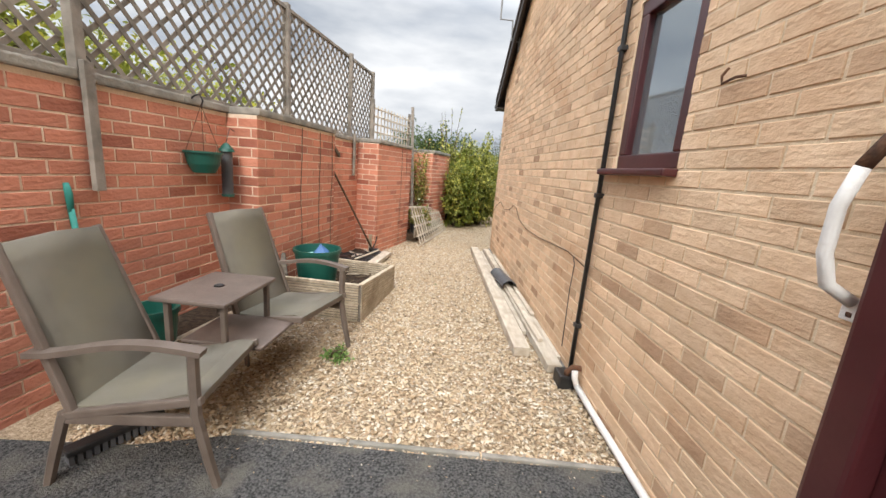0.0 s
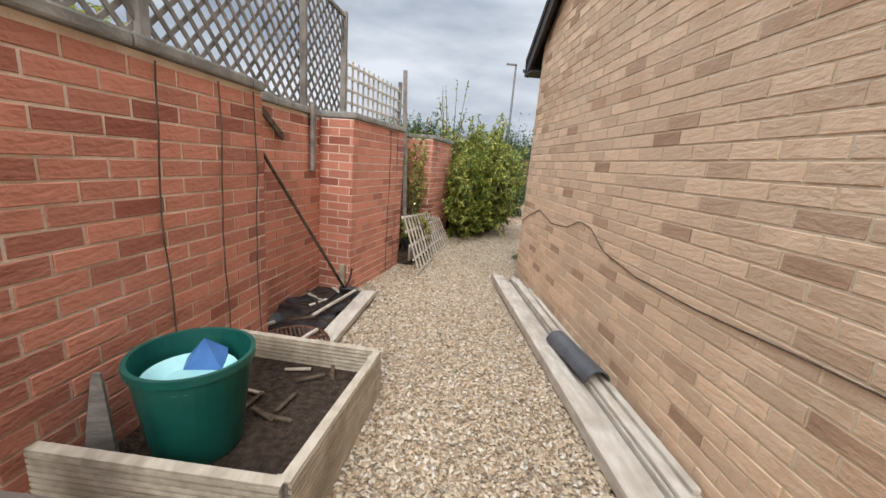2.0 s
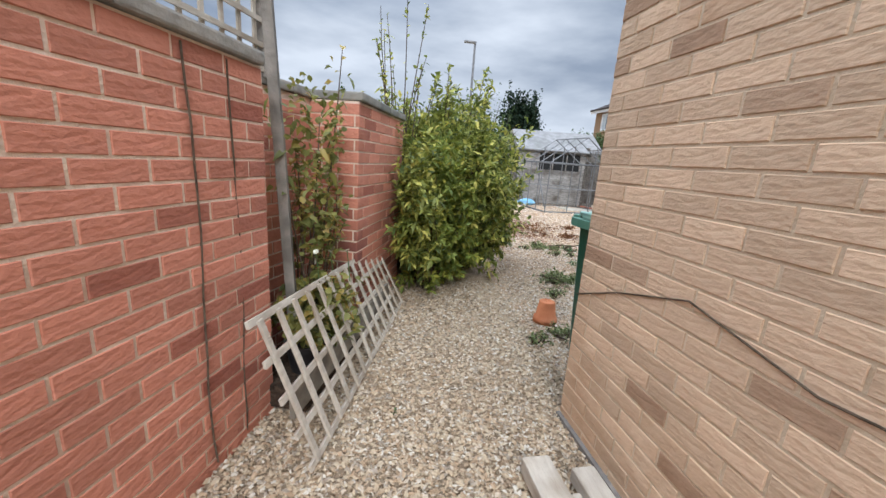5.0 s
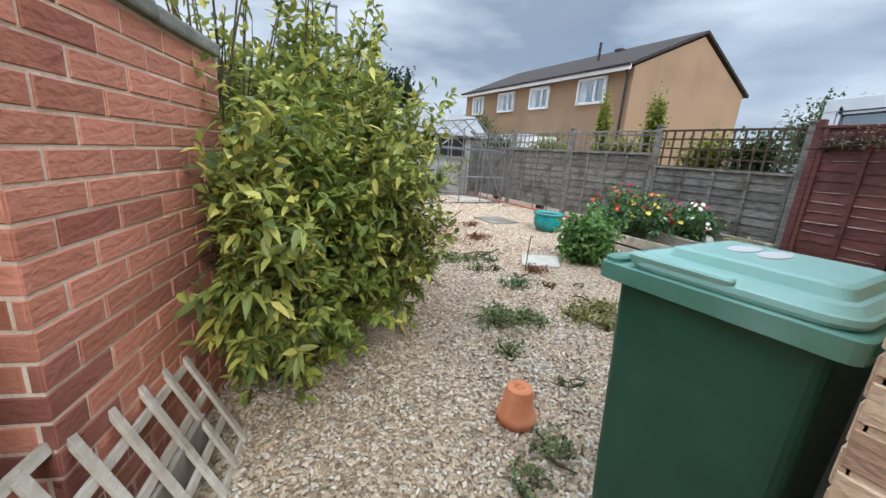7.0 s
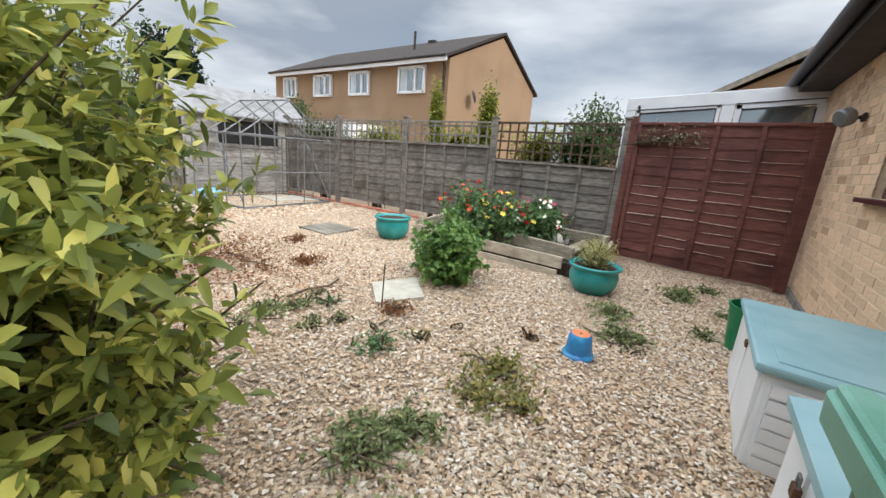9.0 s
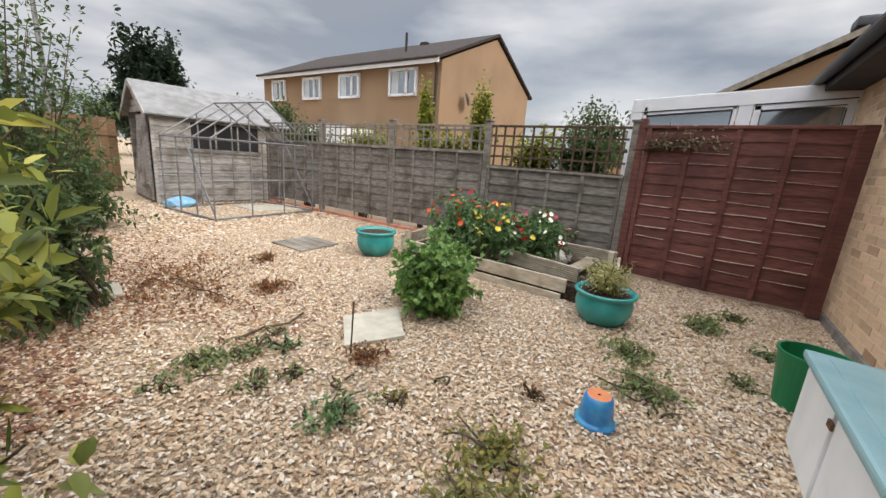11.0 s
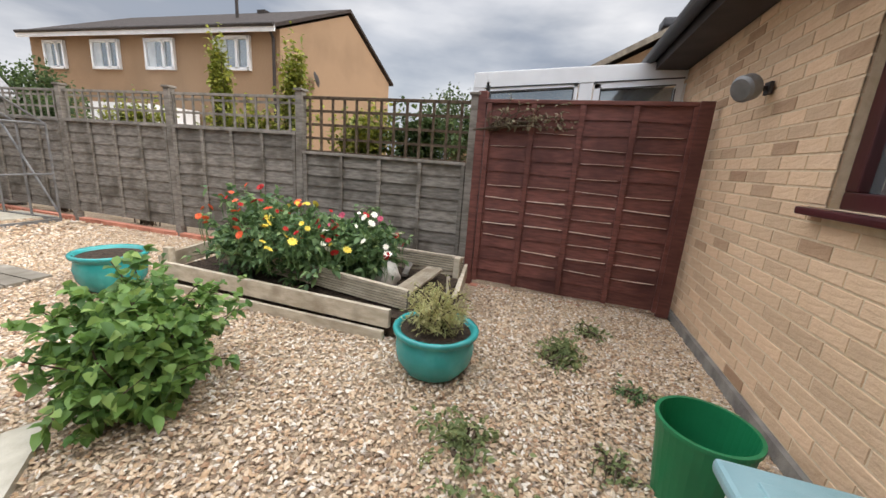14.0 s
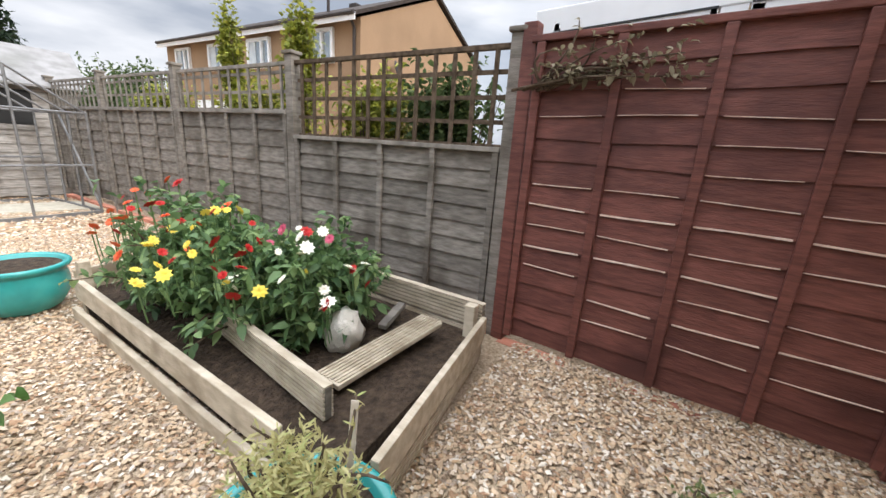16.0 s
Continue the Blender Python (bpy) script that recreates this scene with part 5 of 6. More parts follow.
def brown_panel():
    a, e = Vector((6.42, 8.50, 0)), Vector((6.27, 6.71, 0))
    f = thing("brown_fence_section", "dark red-brown stained waney-edge fence panel", "fence panel", (a.x, a.y, G), math.degrees(math.atan2((e - a).y, (e - a).x)))
    L = (e - a).length
    z0, z1, n = 0.05, 1.74, 14
    h = (z1 - z0) / n
    for k in range(n):
        zz = z0 + k * h
        vs, nn = [], 16
        for t, y in ((0, -0.024), (1, -0.012)):
            for i in range(nn + 1):
                u = 0.05 + (L - 0.1) * i / nn
                vs += [(u, y, zz + 0.006 * math.sin(u * 5 + k * 2.1) + random.uniform(-0.002, 0.002)), (u, y + 0.014, zz + h * 1.22)]
        m2 = 2 * (nn + 1)
        fs = []
        for t in (0, m2):
            fs += [(t + 2 * i, t + 2 * i + 2, t + 2 * i + 3, t + 2 * i + 1) for i in range(nn)]
        fs += [(2 * i, 2 * i + 2, m2 + 2 * i + 2, m2 + 2 * i) for i in range(nn)]
        bd = part("board", Buf().add(vs, fs), M["maroonwood"], f)
        strong = (0, 0, 0.004, 0.006, 0.004, 0.007, 0.004, 0.007, 0.0035, 0.003, 0.0025, 0.0025, 0.003, 0)[k]
        for u0, u1 in ((0.085, 0.436), (0.485, 0.845), (0.895, 1.255), (1.305, L - 0.13)):
            if not strong or random.random() < (0.12 if k < 9 else 0.5):
                continue
            u0, u1 = u0 + random.uniform(0, 0.02), u1 - random.uniform(0, 0.03)
            s = Buf()
            for i in range(6):
                ua, ub = u0 + (u1 - u0) * i / 6, u0 + (u1 - u0) * (i + 1) / 6
                s.beam((ua, -0.026, zz + 0.006 * math.sin(ua * 5 + k * 2.1)), (ub, -0.026, zz + 0.006 * math.sin(ub * 5 + k * 2.1)), 0.006, strong * random.uniform(0.8, 1.4))
            part("bare_edge", s, M["rawwood"], bd, "pale unstained timber edge")
    for u in (0.06, 0.46, 0.87, 1.28, L - 0.10):
        part("batten", Buf().box((u, -0.038, (z0 + z1) / 2), (0.045, 0.024, z1 - z0), None, 0.004), M["maroonwood"], f)
    part("top_rail", Buf().box((L / 2, -0.015, z1 + 0.02), (L, 0.06, 0.035), None, 0.006), M["maroonwood"], f)
    part("post", Buf().box((-0.02, 0.01, 0.92), (0.08, 0.08, 1.86), None, 0.006), M["maroonwood"], f)
    part("end_post", Buf().box((L - 0.04, -0.035, 0.90), (0.10, 0.05, 1.76), None, 0.006), M["maroonwood"], f)
    for k in range(8):
        part("brick", Buf().box((0.11 + 0.225 * k, -0.02, -0.058 + random.uniform(-0.012, 0.006)), (0.215, 0.09, 0.09)), M["red"], f)


brown_panel()


def raised_bed():
    t = thing("raised_bed", "broken decking-board raised bed filled with dark soil", "raised bed", (0, 0, 0))
    board("end_board", (4.95, 8.31, 0.33), (6.02, 8.46, 0.34), 0.12, 0.03, t, M["palewood"], 0)
    board("lower_end_board", (5.05, 8.36, 0.19), (6.05, 8.50, 0.19), 0.13, 0.03, t, M["palewood"], 6)
    board("front_board", (4.93, 8.72, 0.25), (5.02, 10.83, 0.26), 0.13, 0.035, t, M["palewood"], 0)
    board("front_lower_board", (4.90, 8.75, 0.13), (4.97, 10.75, 0.13), 0.08, 0.03, t, M["palewood"], 0)
    board("inner_board", (5.10, 8.66, 0.33), (5.36, 10.60, 0.38), 0.14, 0.028, t, M["palewood"], 7)
    board("back_board", (6.10, 8.50, 0.36), (6.20, 10.9, 0.36), 0.14, 0.03, t, M["palewood"], 6)
    board("back_lower_board", (6.10, 8.50, 0.20), (6.20, 10.9, 0.20), 0.14, 0.03, t, M["palewood"], 6)
    board("far_board", (5.02, 10.85, 0.30), (6.18, 10.92, 0.36), 0.14, 0.03, t, M["palewood"], 0)
    for x, y in ((6.04, 8.55), (5.05, 10.78), (6.14, 10.84)):
        part("corner_post", Buf().box((x, y, 0.25), (0.06, 0.06, 0.38), None, 0.006), M["palewood"], t)
    lb = part("loose_board", Buf().beam((5.22, 8.80, 0.30), (5.90, 8.72, 0.345), 0.145, 0.025, 0.004), M["palewood"], t, "grooved board lying across the soil")
    for k in range(7):
        part("rib", Buf().beam((5.225, 8.742 + 0.02 * k, 0.315), (5.895, 8.662 + 0.02 * k, 0.36), 0.01, 0.008), M["palewood"], lb)
    part("soil", Buf().prism([(4.95, 8.45), (6.08, 8.52), (6.17, 10.86), (5.03, 10.80)], 0.15, at=0.10), M["soil"], t)
    solid("timber_offcut", Buf().beam((5.75, 8.95, 0.29), (6.0, 9.0, 0.33), 0.05, 0.03, 0.005), M["greywood"], "dark timber offcut lying on the soil", "timber")


raised_bed()
bm_ = bmesh.new()
bmesh.ops.create_icosphere(bm_, subdivisions=3, radius=1)
rb = Buf()
for v in bm_.verts:
    v.co *= 1 + 0.28 * noise.noise(v.co * 1.7) + 0.10 * noise.noise(v.co * 5)
bm_.verts.index_update()
rb.add([(v.co.x * 0.085, v.co.y * 0.11, v.co.z * 0.12 + 0.09) for v in bm_.verts], [[v.index for v in f.verts] for f in bm_.faces])
bm_.free()
solid("white_rock", rb, M["limestone"], "knobbly white limestone rock on the flower bed", "rock", (5.52, 9.02, 0.25), 20, smooth=True)


# ---------- shed, greenhouse frame ----------
def shed():
    s = thing("garden_shed", "silvered overlap-board shed with felt roof and dark window", "shed", (4.32, 16.42, 0.09), -6)
    W, D, E, R = 2.48, 1.75, 1.72, 2.26
    for k in range(13):
        z = 0.04 + k * 0.13
        segs = [(0, W)] if not (1.02 < z + 0.06 < 1.66) else [(0, 0.62), (1.92, W)]
        for a, e in segs:
            part("board", Buf().add([(a, -0.022, z), (e, -0.022, z), (e, -0.004, z + 0.15), (a, -0.004, z + 0.15), (a, 0.004, z), (e, 0.004, z), (e, 0.004, z + 0.15), (a, 0.004, z + 0.15)],
                                    [(0, 1, 2, 3), (4, 5, 6, 7), (0, 1, 5, 4), (1, 2, 6, 5), (2, 3, 7, 6), (3, 0, 4, 7)]), M["shedwood"], s)
        part("board", Buf().box((-0.01, D / 2, z + 0.07), (0.018, D, 0.125), pose(0, 0, 0, 0, 5, 0)), M["shedwood"], s)
    for k in range(4):
        z = E + 0.02 + 0.13 * k
        w = D * (1 - (z - E + 0.06) / (R - E))
        if w > 0.1:
            part("board", Buf().box((-0.008, D / 2, z + 0.05), (0.018, w, 0.12)), M["shedwood"], s)
    part("back_wall", Buf().box((W / 2, D, E / 2), (W, 0.03, E)).box((W, D / 2, E / 2), (0.03, D - 0.1, E)).box((W / 2, D / 2, 0.02), (W - 0.1, D - 0.1, 0.04)), M["shedwood"], s)
    for x in (-0.01, W):
        part("corner_trim", Buf().box((x, -0.02, E / 2), (0.05, 0.04, E)), M["shedwood"], s)
    for y0, z0, y1, z1 in ((-0.14, E - 0.06, D / 2, R + 0.04), (D + 0.14, E - 0.06, D / 2, R + 0.04)):
        part("roof_slope", Buf().add([(-0.12, y0, z0), (W + 0.12, y0, z0), (W + 0.12, y1, z1), (-0.12, y1, z1), (-0.12, y0, z0 + 0.03), (W + 0.12, y0, z0 + 0.03), (W + 0.12, y1, z1 + 0.03), (-0.12, y1, z1 + 0.03)],
                                     [(0, 1, 2, 3), (4, 5, 6, 7), (0, 1, 5, 4), (1, 2, 6, 5), (2, 3, 7, 6), (3, 0, 4, 7)]), M["felt"], s, "pale grey felt roof")
        part("bargeboard", Buf().beam((-0.13, y0, z0 - 0.03), (-0.13, y1, z1 - 0.03), 0.02, 0.10), M["shedwood"], s)
    w = part("window", Buf().box((1.27, -0.015, 1.05), (1.34, 0.04, 0.04)).box((1.27, -0.015, 1.66), (1.34, 0.04, 0.04)), M["shedwood"], s)
    for x in (1.06, 1.49):
        part("mullion", Buf().box((x, -0.01, 1.35), (0.03, 0.03, 0.58)), M["shedwood"], w)
    part("pane", Buf().box((1.27, 0.012, 1.35), (1.30, 0.008, 0.58)), M["pane_dark"], w)
    part("door", Buf().box((-0.035, 0.55, 0.86), (0.03, 0.72, 1.60), None, 0.005), M["shedwood"], s)
    for z in (0.35, 1.40):
        part("door_ledge", Buf().box((-0.055, 0.55, z), (0.02, 0.66, 0.08)), M["shedwood"], s)


shed()


def greenhouse():
    g = thing("greenhouse_frame", "bare grey metal greenhouse frame without panes", "greenhouse", (4.32, 14.2, 0.09), 4)
    W, D, E, R, r = 1.95, 1.6, 1.30, 1.98, 0.014
    rod = lambda name, *p: part(name, Buf().tube(p, r, 6), M["galv"], g)
    for y in (0, D):
        for x in (0, W * 0.33, W * 0.66, W):
            h = E + (R - E) * (1 - abs(x - W / 2) / (W / 2))
            rod("upright", (x, y, 0), (x, y, h if y == 0 or 0 < x < W else E))
        rod("rafter", (0, y, E), (W / 2, y, R))
        rod("rafter", (W, y, E), (W / 2, y, R))
        rod("cross_rail", (0, y, E), (W, y, E))
        rod("cross_rail", (0, y, 0.65), (W, y, 0.65))
        part("base_rail", Buf().beam((0, y, 0.02), (W, y, 0.02), 0.04, 0.05), M["galv"], g)
    for x in (0, W):
        rod("eave_rail", (x, 0, E), (x, D, E))
        part("base_rail", Buf().beam((x, 0, 0.02), (x, D, 0.02), 0.04, 0.05), M["galv"], g)
        rod("brace", (x, 0, 0.1), (x, D * 0.5, E))
        for y in (D * 0.33, D * 0.66):
            rod("upright", (x, y, 0), (x, y, E))
            rod("rafter", (x, y, E), (W / 2, y, R))
    rod("ridge", (W / 2, 0, R), (W / 2, D, R))
    part("soil", Buf().box((W / 2, D / 2, 0.005), (W - 0.1, D - 0.1, 0.02)), M["ground"], g)


greenhouse()
bm_ = bmesh.new()
bmesh.ops.create_icosphere(bm_, subdivisions=2, radius=1)
rb = Buf()
for v in bm_.verts:
    v.co *= 1 + 0.35 * noise.noise(v.co * 2.3)
bm_.verts.index_update()
rb.add([(v.co.x * 0.28, v.co.y * 0.2, v.co.z * 0.13 + 0.1) for v in bm_.verts], [[v.index for v in f.verts] for f in bm_.faces])
bm_.free()
solid("blue_sack", rb, M["bluebag"], "pale blue plastic sack on the ground by the shed", "sack", (4.5, 15.95, 0.07))
bf = thing("boarded_fence", "brown boarded fence at the garden's far end", "fence", (1.2, 18.9, 0.05))
for k in range(22):
    part("board", Buf().box((0.152 * k, 0.006 * (k % 2), 0.82), (0.146, 0.02, 1.6 + 0.03 * (k % 3)), None), M["boardbrown"], bf)
part("rail", Buf().box((1.6, -0.03, 0.35), (3.4, 0.03, 0.07)), M["boardbrown"], bf)
part("top_rail", Buf().box((1.6, -0.03, 1.3), (3.4, 0.03, 0.07)), M["boardbrown"], bf)

# ---------- beyond the fence ----------
def far_house():
    h = thing("terrace_house", "two-storey buff brick house with brown tiled roof", "house", (14.2, 17.05, 0))
    L, W, E, R = 12.3, 8.5, 5.1, 6.95
    b = Buf().prism([(0, 0), (W, 0), (W, E), (W / 2, R), (0, E)], L, "y", 0)
    part("wall", b, M["farbrick"], h)
    for x0, z0, x1, z1 in ((-0.35, E - 0.05, W / 2, R + 0.12), (W + 0.35, E - 0.05, W / 2, R + 0.12)):
        part("roof", Buf().add([(x0, -0.12, z0), (x0, L + 0.12, z0), (x1, L + 0.12, z1), (x1, -0.12, z1), (x0, -0.12, z0 + 0.12), (x0, L + 0.12, z0 + 0.12), (x1, L + 0.12, z1 + 0.12), (x1, -0.12, z1 + 0.12)],
                               [(0, 1, 2, 3), (4, 5, 6, 7), (0, 1, 5, 4), (1, 2, 6, 5), (2, 3, 7, 6), (3, 0, 4, 7)]), M["tile"], h)
    part("fascia", Buf().box((-0.36, L / 2, E - 0.08), (0.04, L + 0.2, 0.20)), M["upvc"], h, "white fascia board")
    part("gutter", Buf().tube([(-0.42, -0.1, E + 0.02), (-0.42, L, E + 0.02)], 0.06, 8), M["soffit"], h)
    part("downpipe", Buf().tube([(-0.36, 0.15, E), (-0.08, 0.2, E - 0.3), (-0.08, 0.2, 0)], 0.05, 8), M["soffit"], h)
    part("vent_pipe", Buf().tube([(2.0, 3.6, 5.8), (2.0, 3.6, 7.0)], 0.06, 8), M["soffit"], h)
    part("ridge_vent", Buf().box((3.9, 4.0, 7.03), (0.3, 0.4, 0.2)), M["soffit"], h)
    d = part("satellite_dish", Buf().lathe([(0, 0.06), (0.15, 0.04), (0.28, -0.02), (0.27, -0.03), (0, 0.04)], 20, m=pose(1.6, -0.3, 3.9, 75, 0, 20)), M["soffit"], h)
    for y, z0, z1, w in ((1.92, 3.86, 4.85, 1.42), (5.2, 3.86, 4.82, 1.3), (7.95, 3.86, 4.82, 1.35), (10.8, 3.86, 4.82, 1.1)):
        wn_ = part("window", Buf().box((-0.05, y, z0), (0.12, w, 0.10)).box((-0.05, y, z1), (0.12, w, 0.10)).box((-0.05, y - w / 2, (z0 + z1) / 2), (0.12, 0.10, z1 - z0 + 0.1)).box((-0.05, y + w / 2, (z0 + z1) / 2), (0.12, 0.10, z1 - z0 + 0.1)).box((-0.05, y - w * 0.15, (z0 + z1) / 2), (0.12, 0.09, z1 - z0)), M["upvc"], h, "white plastic window")
        part("pane", Buf().box((-0.02, y, (z0 + z1) / 2), (0.03, w - 0.1, z1 - z0 - 0.1)), M["glass"], wn_)
        part("curtain", Buf().box((-0.045, y + w * 0.30, (z0 + z1) / 2), (0.02, w * 0.28, z1 - z0 - 0.12)), M["curtain"], wn_)
    part("porch", Buf().box((-1.0, 5.0, 1.2), (1.8, 3.0, 2.4)), M["upvc"], h, "white conservatory at the back")


far_house()


def neighbour():
    h = thing("neighbour_bungalow", "buff brick bungalow gable with brown tiled verge", "house", (13.0, 0, 0))
    b = Buf().prism([(1.9, 0), (9.6, 0), (9.6, 2.35), (5.75, 4.30), (1.9, 2.35)], 8, "x", 0)
    part("wall", b, M["farbrick"], h)
    for y0, y1 in ((9.85, 5.75), (1.65, 5.75)):
        part("roof", Buf().add([(-0.2, y0, 2.28), (8.2, y0, 2.28), (8.2, y1, 4.42), (-0.2, y1, 4.42), (-0.2, y0, 2.38), (8.2, y0, 2.38), (8.2, y1, 4.54), (-0.2, y1, 4.54)],
                               [(0, 1, 2, 3), (4, 5, 6, 7), (0, 1, 5, 4), (1, 2, 6, 5), (2, 3, 7, 6), (3, 0, 4, 7)]), M["tile"], h)
        part("verge", Buf().beam((-0.22, y0, 2.30), (-0.22, y1, 4.46), 0.04, 0.12), M["slate"], h)
    part("roof_vent", Buf().box((0.3, 5.75, 4.68), (0.5, 0.35, 0.2), None, 0.05), M["lead"], h)


neighbour()


def conservatory():
    c = thing("conservatory", "white plastic conservatory beyond the brown fence panel", "conservatory", (7.35, 0, 0))
    part("wall", Buf().box((0, 7.65, 0.95), (0.08, 2.2, 1.9)).box((1.5, 8.75, 1.1), (3.0, 0.08, 2.2)), M["upvc"], c)
    part("top_beam", Buf().beam((0, 6.55, 2.36), (0, 8.82, 2.22), 0.10, 0.17, 0.01), M["upvc"], c)
    top = lambda y: 2.285 - 0.066 * (y - 6.55)
    for y in (6.60, 7.60, 8.76):
        part("upright", Buf().box((0, y, 1.6), (0.09, 0.14, 1.26), None, 0.008), M["upvc"], c)
    for y0, y1, sash in ((6.68, 7.52, 0.07), (7.68, 8.68, 0.045)):
        fr = part("window", Buf().beam((-0.025, y0, top(y0) - sash / 2), (-0.025, y1, top(y1) - sash / 2), 0.05, sash, 0.006), M["upvc"], c)
        for y in (y0 + sash / 2, y1 - sash / 2):
            part("stile", Buf().box((-0.025, y, 1.98), (0.05, sash, 0.46), None, 0.006), M["upvc"], fr)
        part("gasket", Buf().beam((-0.054, y0, top(y0) - 0.003), (-0.054, y1, top(y1) - 0.003), 0.008, 0.012), M["black"], fr)
        part("gasket", Buf().beam((-0.050, y0 + sash, top(y0) - sash), (-0.050, y1 - sash, top(y1) - sash), 0.008, 0.012), M["black"], fr)
        for y in (y0 + sash, y1 - sash):
            part("gasket", Buf().box((-0.05, y, 1.97), (0.008, 0.010, 0.40)), M["black"], fr)
        part("pane", Buf().box((0.0, (y0 + y1) / 2, 1.96), (0.02, y1 - y0 - 2 * sash, 0.46)), M["glass"], fr)
    part("roof", Buf().add([(0, 6.6, 2.42), (0, 8.8, 2.28), (3.0, 8.8, 2.35), (3.0, 6.6, 2.45)], [(0, 1, 2, 3)]).add([(0, 6.6, 2.43), (0, 8.8, 2.29), (3.0, 8.8, 2.36), (3.0, 6.6, 2.46)], [(0, 1, 2, 3)]), M["upvc"], c)


conservatory()
solid("far_wall", Buf().box((27, 11.5, 1.2), (0.4, 6, 3.9)), M["farbrick"], "low buff brick building beyond the gardens", "building")
st = thing("street_lamp", "grey street lamp on a tall column", "street lamp", (4.55, 25, 0))
part("column", Buf().tube([(0, 0, 0), (0, 0, 3), (0, 0, 7.0)], [0.09, 0.07, 0.05], 8), M["galv"], st)
part("head", Buf().box((-0.25, 0, 7.05), (0.6, 0.2, 0.10), None, 0.03), M["galv"], st)


# ---------- plants ----------
def shrub(name, label, base, centre, radius, tips, per, leaf, width, mat, spray=0.45, droop=0.3, stems=60, shell=0.55, category="shrub", seed=1, cut=None):
    """Branches reach from the base to points in an uneven crown; leaves sit along their outer ends."""
    global rng
    rng = np.random.default_rng(seed)
    t = thing(name, label, category, base)
    c, r = np.array(centre) - np.array(base), np.array(radius)
    d = unit(rng.normal(0, 1, (tips, 3)))
    rad = rng.uniform(shell, 1.0, (tips, 1)) * (1 + 0.22 * np.sin(d[:, :1] * 5 + seed) * np.cos(d[:, 1:2] * 4 + d[:, 2:] * 3))
    rad = rad * (1 + 0.16 * np.sin(d[:, :1] * 11 + 2 * seed) * np.sin(d[:, 2:] * 9 + seed)) * np.where(rng.uniform(0, 1, rad.shape) < 0.07, 1.22, 1.0)
    tip = c + d * r * rad
    tip = tip[tip[:, 2] > 0.03]
    if cut:
        tip = tip[cut(tip + np.array(base))]
    root = np.stack([rng.normal(0, r[0] * 0.15, len(tip)), rng.normal(0, r[1] * 0.15, len(tip)), np.zeros(len(tip))], 1)
    mid = root * 0.5 + tip * 0.5 + np.array([0, 0, 1]) * r[2] * 0.25 + rng.normal(0, 0.06, tip.shape)
    b = Buf()
    for k in range(min(stems, len(tip))):
        pts = [root[k] * (1 - u) ** 2 + mid[k] * 2 * u * (1 - u) + tip[k] * u * u for u in np.linspace(0, 1, 6)]
        b.tube(pts, [0.009, 0.008, 0.006, 0.005, 0.004, 0.0025], 5)
    tagged(part("branchwork", b, M["bark"], t), kind="stuff")
    n = len(tip)
    u = 1 - spray * rng.uniform(0, 1, (n, per, 1)) ** 1.2
    P = root[:, None] * (1 - u) ** 2 + mid[:, None] * 2 * u * (1 - u) + tip[:, None] * u * u
    T = unit(2 * (1 - u) * (mid - root)[:, None] + 2 * u * (tip - mid)[:, None])
    side = rng.normal(0, 1, (n, per, 3))
    way = unit(T * 0.55 + unit(side) * 0.8)
    v, f = leaves(P.reshape(-1, 3), way.reshape(-1, 3), leaf, width, droop)
    tagged(raw("foliage", v, f, mat, t), kind="stuff")
    return t


shrub("privet_bush", "large leafy green shrub sprawling over the wall's end", (0.75, 9.3, 0.05), (0.72, 9.28, 0.95), (0.80, 1.02, 1.05), 1250, 20, 0.082, 0.030, M["leaf"], 0.26, 0.16, 140, 0.62, seed=3)
shrub("privet_bush", "yellow-green leafy shoots hanging over the gravel", (0.55, 8.7, 0.03), (0.55, 8.62, 0.72), (0.40, 0.60, 0.78), 560, 15, 0.072, 0.028, M["leaf_light"], 0.24, 0.2, 60, 0.6, seed=14)
shrub("privet_bush", "low shrub branches reaching along the brick wall", (0.45, 8.5, 0.03), (0.31, 8.22, 0.85), (0.24, 0.44, 0.62), 230, 16, 0.08, 0.03, M["leaf"], 0.4, 0.35, 40, 0.5, seed=15)
shrub("privet_bush", "arching leafy branch reaching over the gravel", (0.95, 9.1, 0.05), (1.18, 8.72, 0.72), (0.34, 0.42, 0.55), 220, 14, 0.075, 0.032, M["leaf"], 0.5, 0.4, 60, 0.4, seed=16)
shrub("willow_shrub", "lighter green willowy shrub with upright shoots", (0.95, 9.9, 0.05), (0.95, 9.8, 1.12), (0.78, 0.85, 0.92), 520, 18, 0.07, 0.02, M["leaf_light"], 0.55, 0.3, 110, 0.5, seed=4)
shrub("privet_bush", "tall arching shrub behind the wall's end", (0.25, 9.4, 0.05), (0.22, 9.2, 1.5), (0.50, 0.8, 0.62), 130, 16, 0.075, 0.03, M["leaf"], 0.5, 0.3, 60, 0.4, seed=5)
shrub("tall_rose_stem", "tall straggly rose shoots above the wall's end", (0.2, 9.0, 0.9), (0.2, 9.0, 2.3), (0.55, 0.5, 0.6), 12, 16, 0.055, 0.03, M["leaf"], 0.6, 0.3, 12, 0.6, "climbing rose", seed=17)
shrub("mixed_shrub", "loose mixed shrub along the garden's edge", (2.15, 11.5, 0.08), (1.85, 11.5, 0.58), (0.42, 0.90, 0.72), 420, 15, 0.07, 0.028, M["leaf_far"], 0.5, 0.3, 70, 0.4, seed=6)
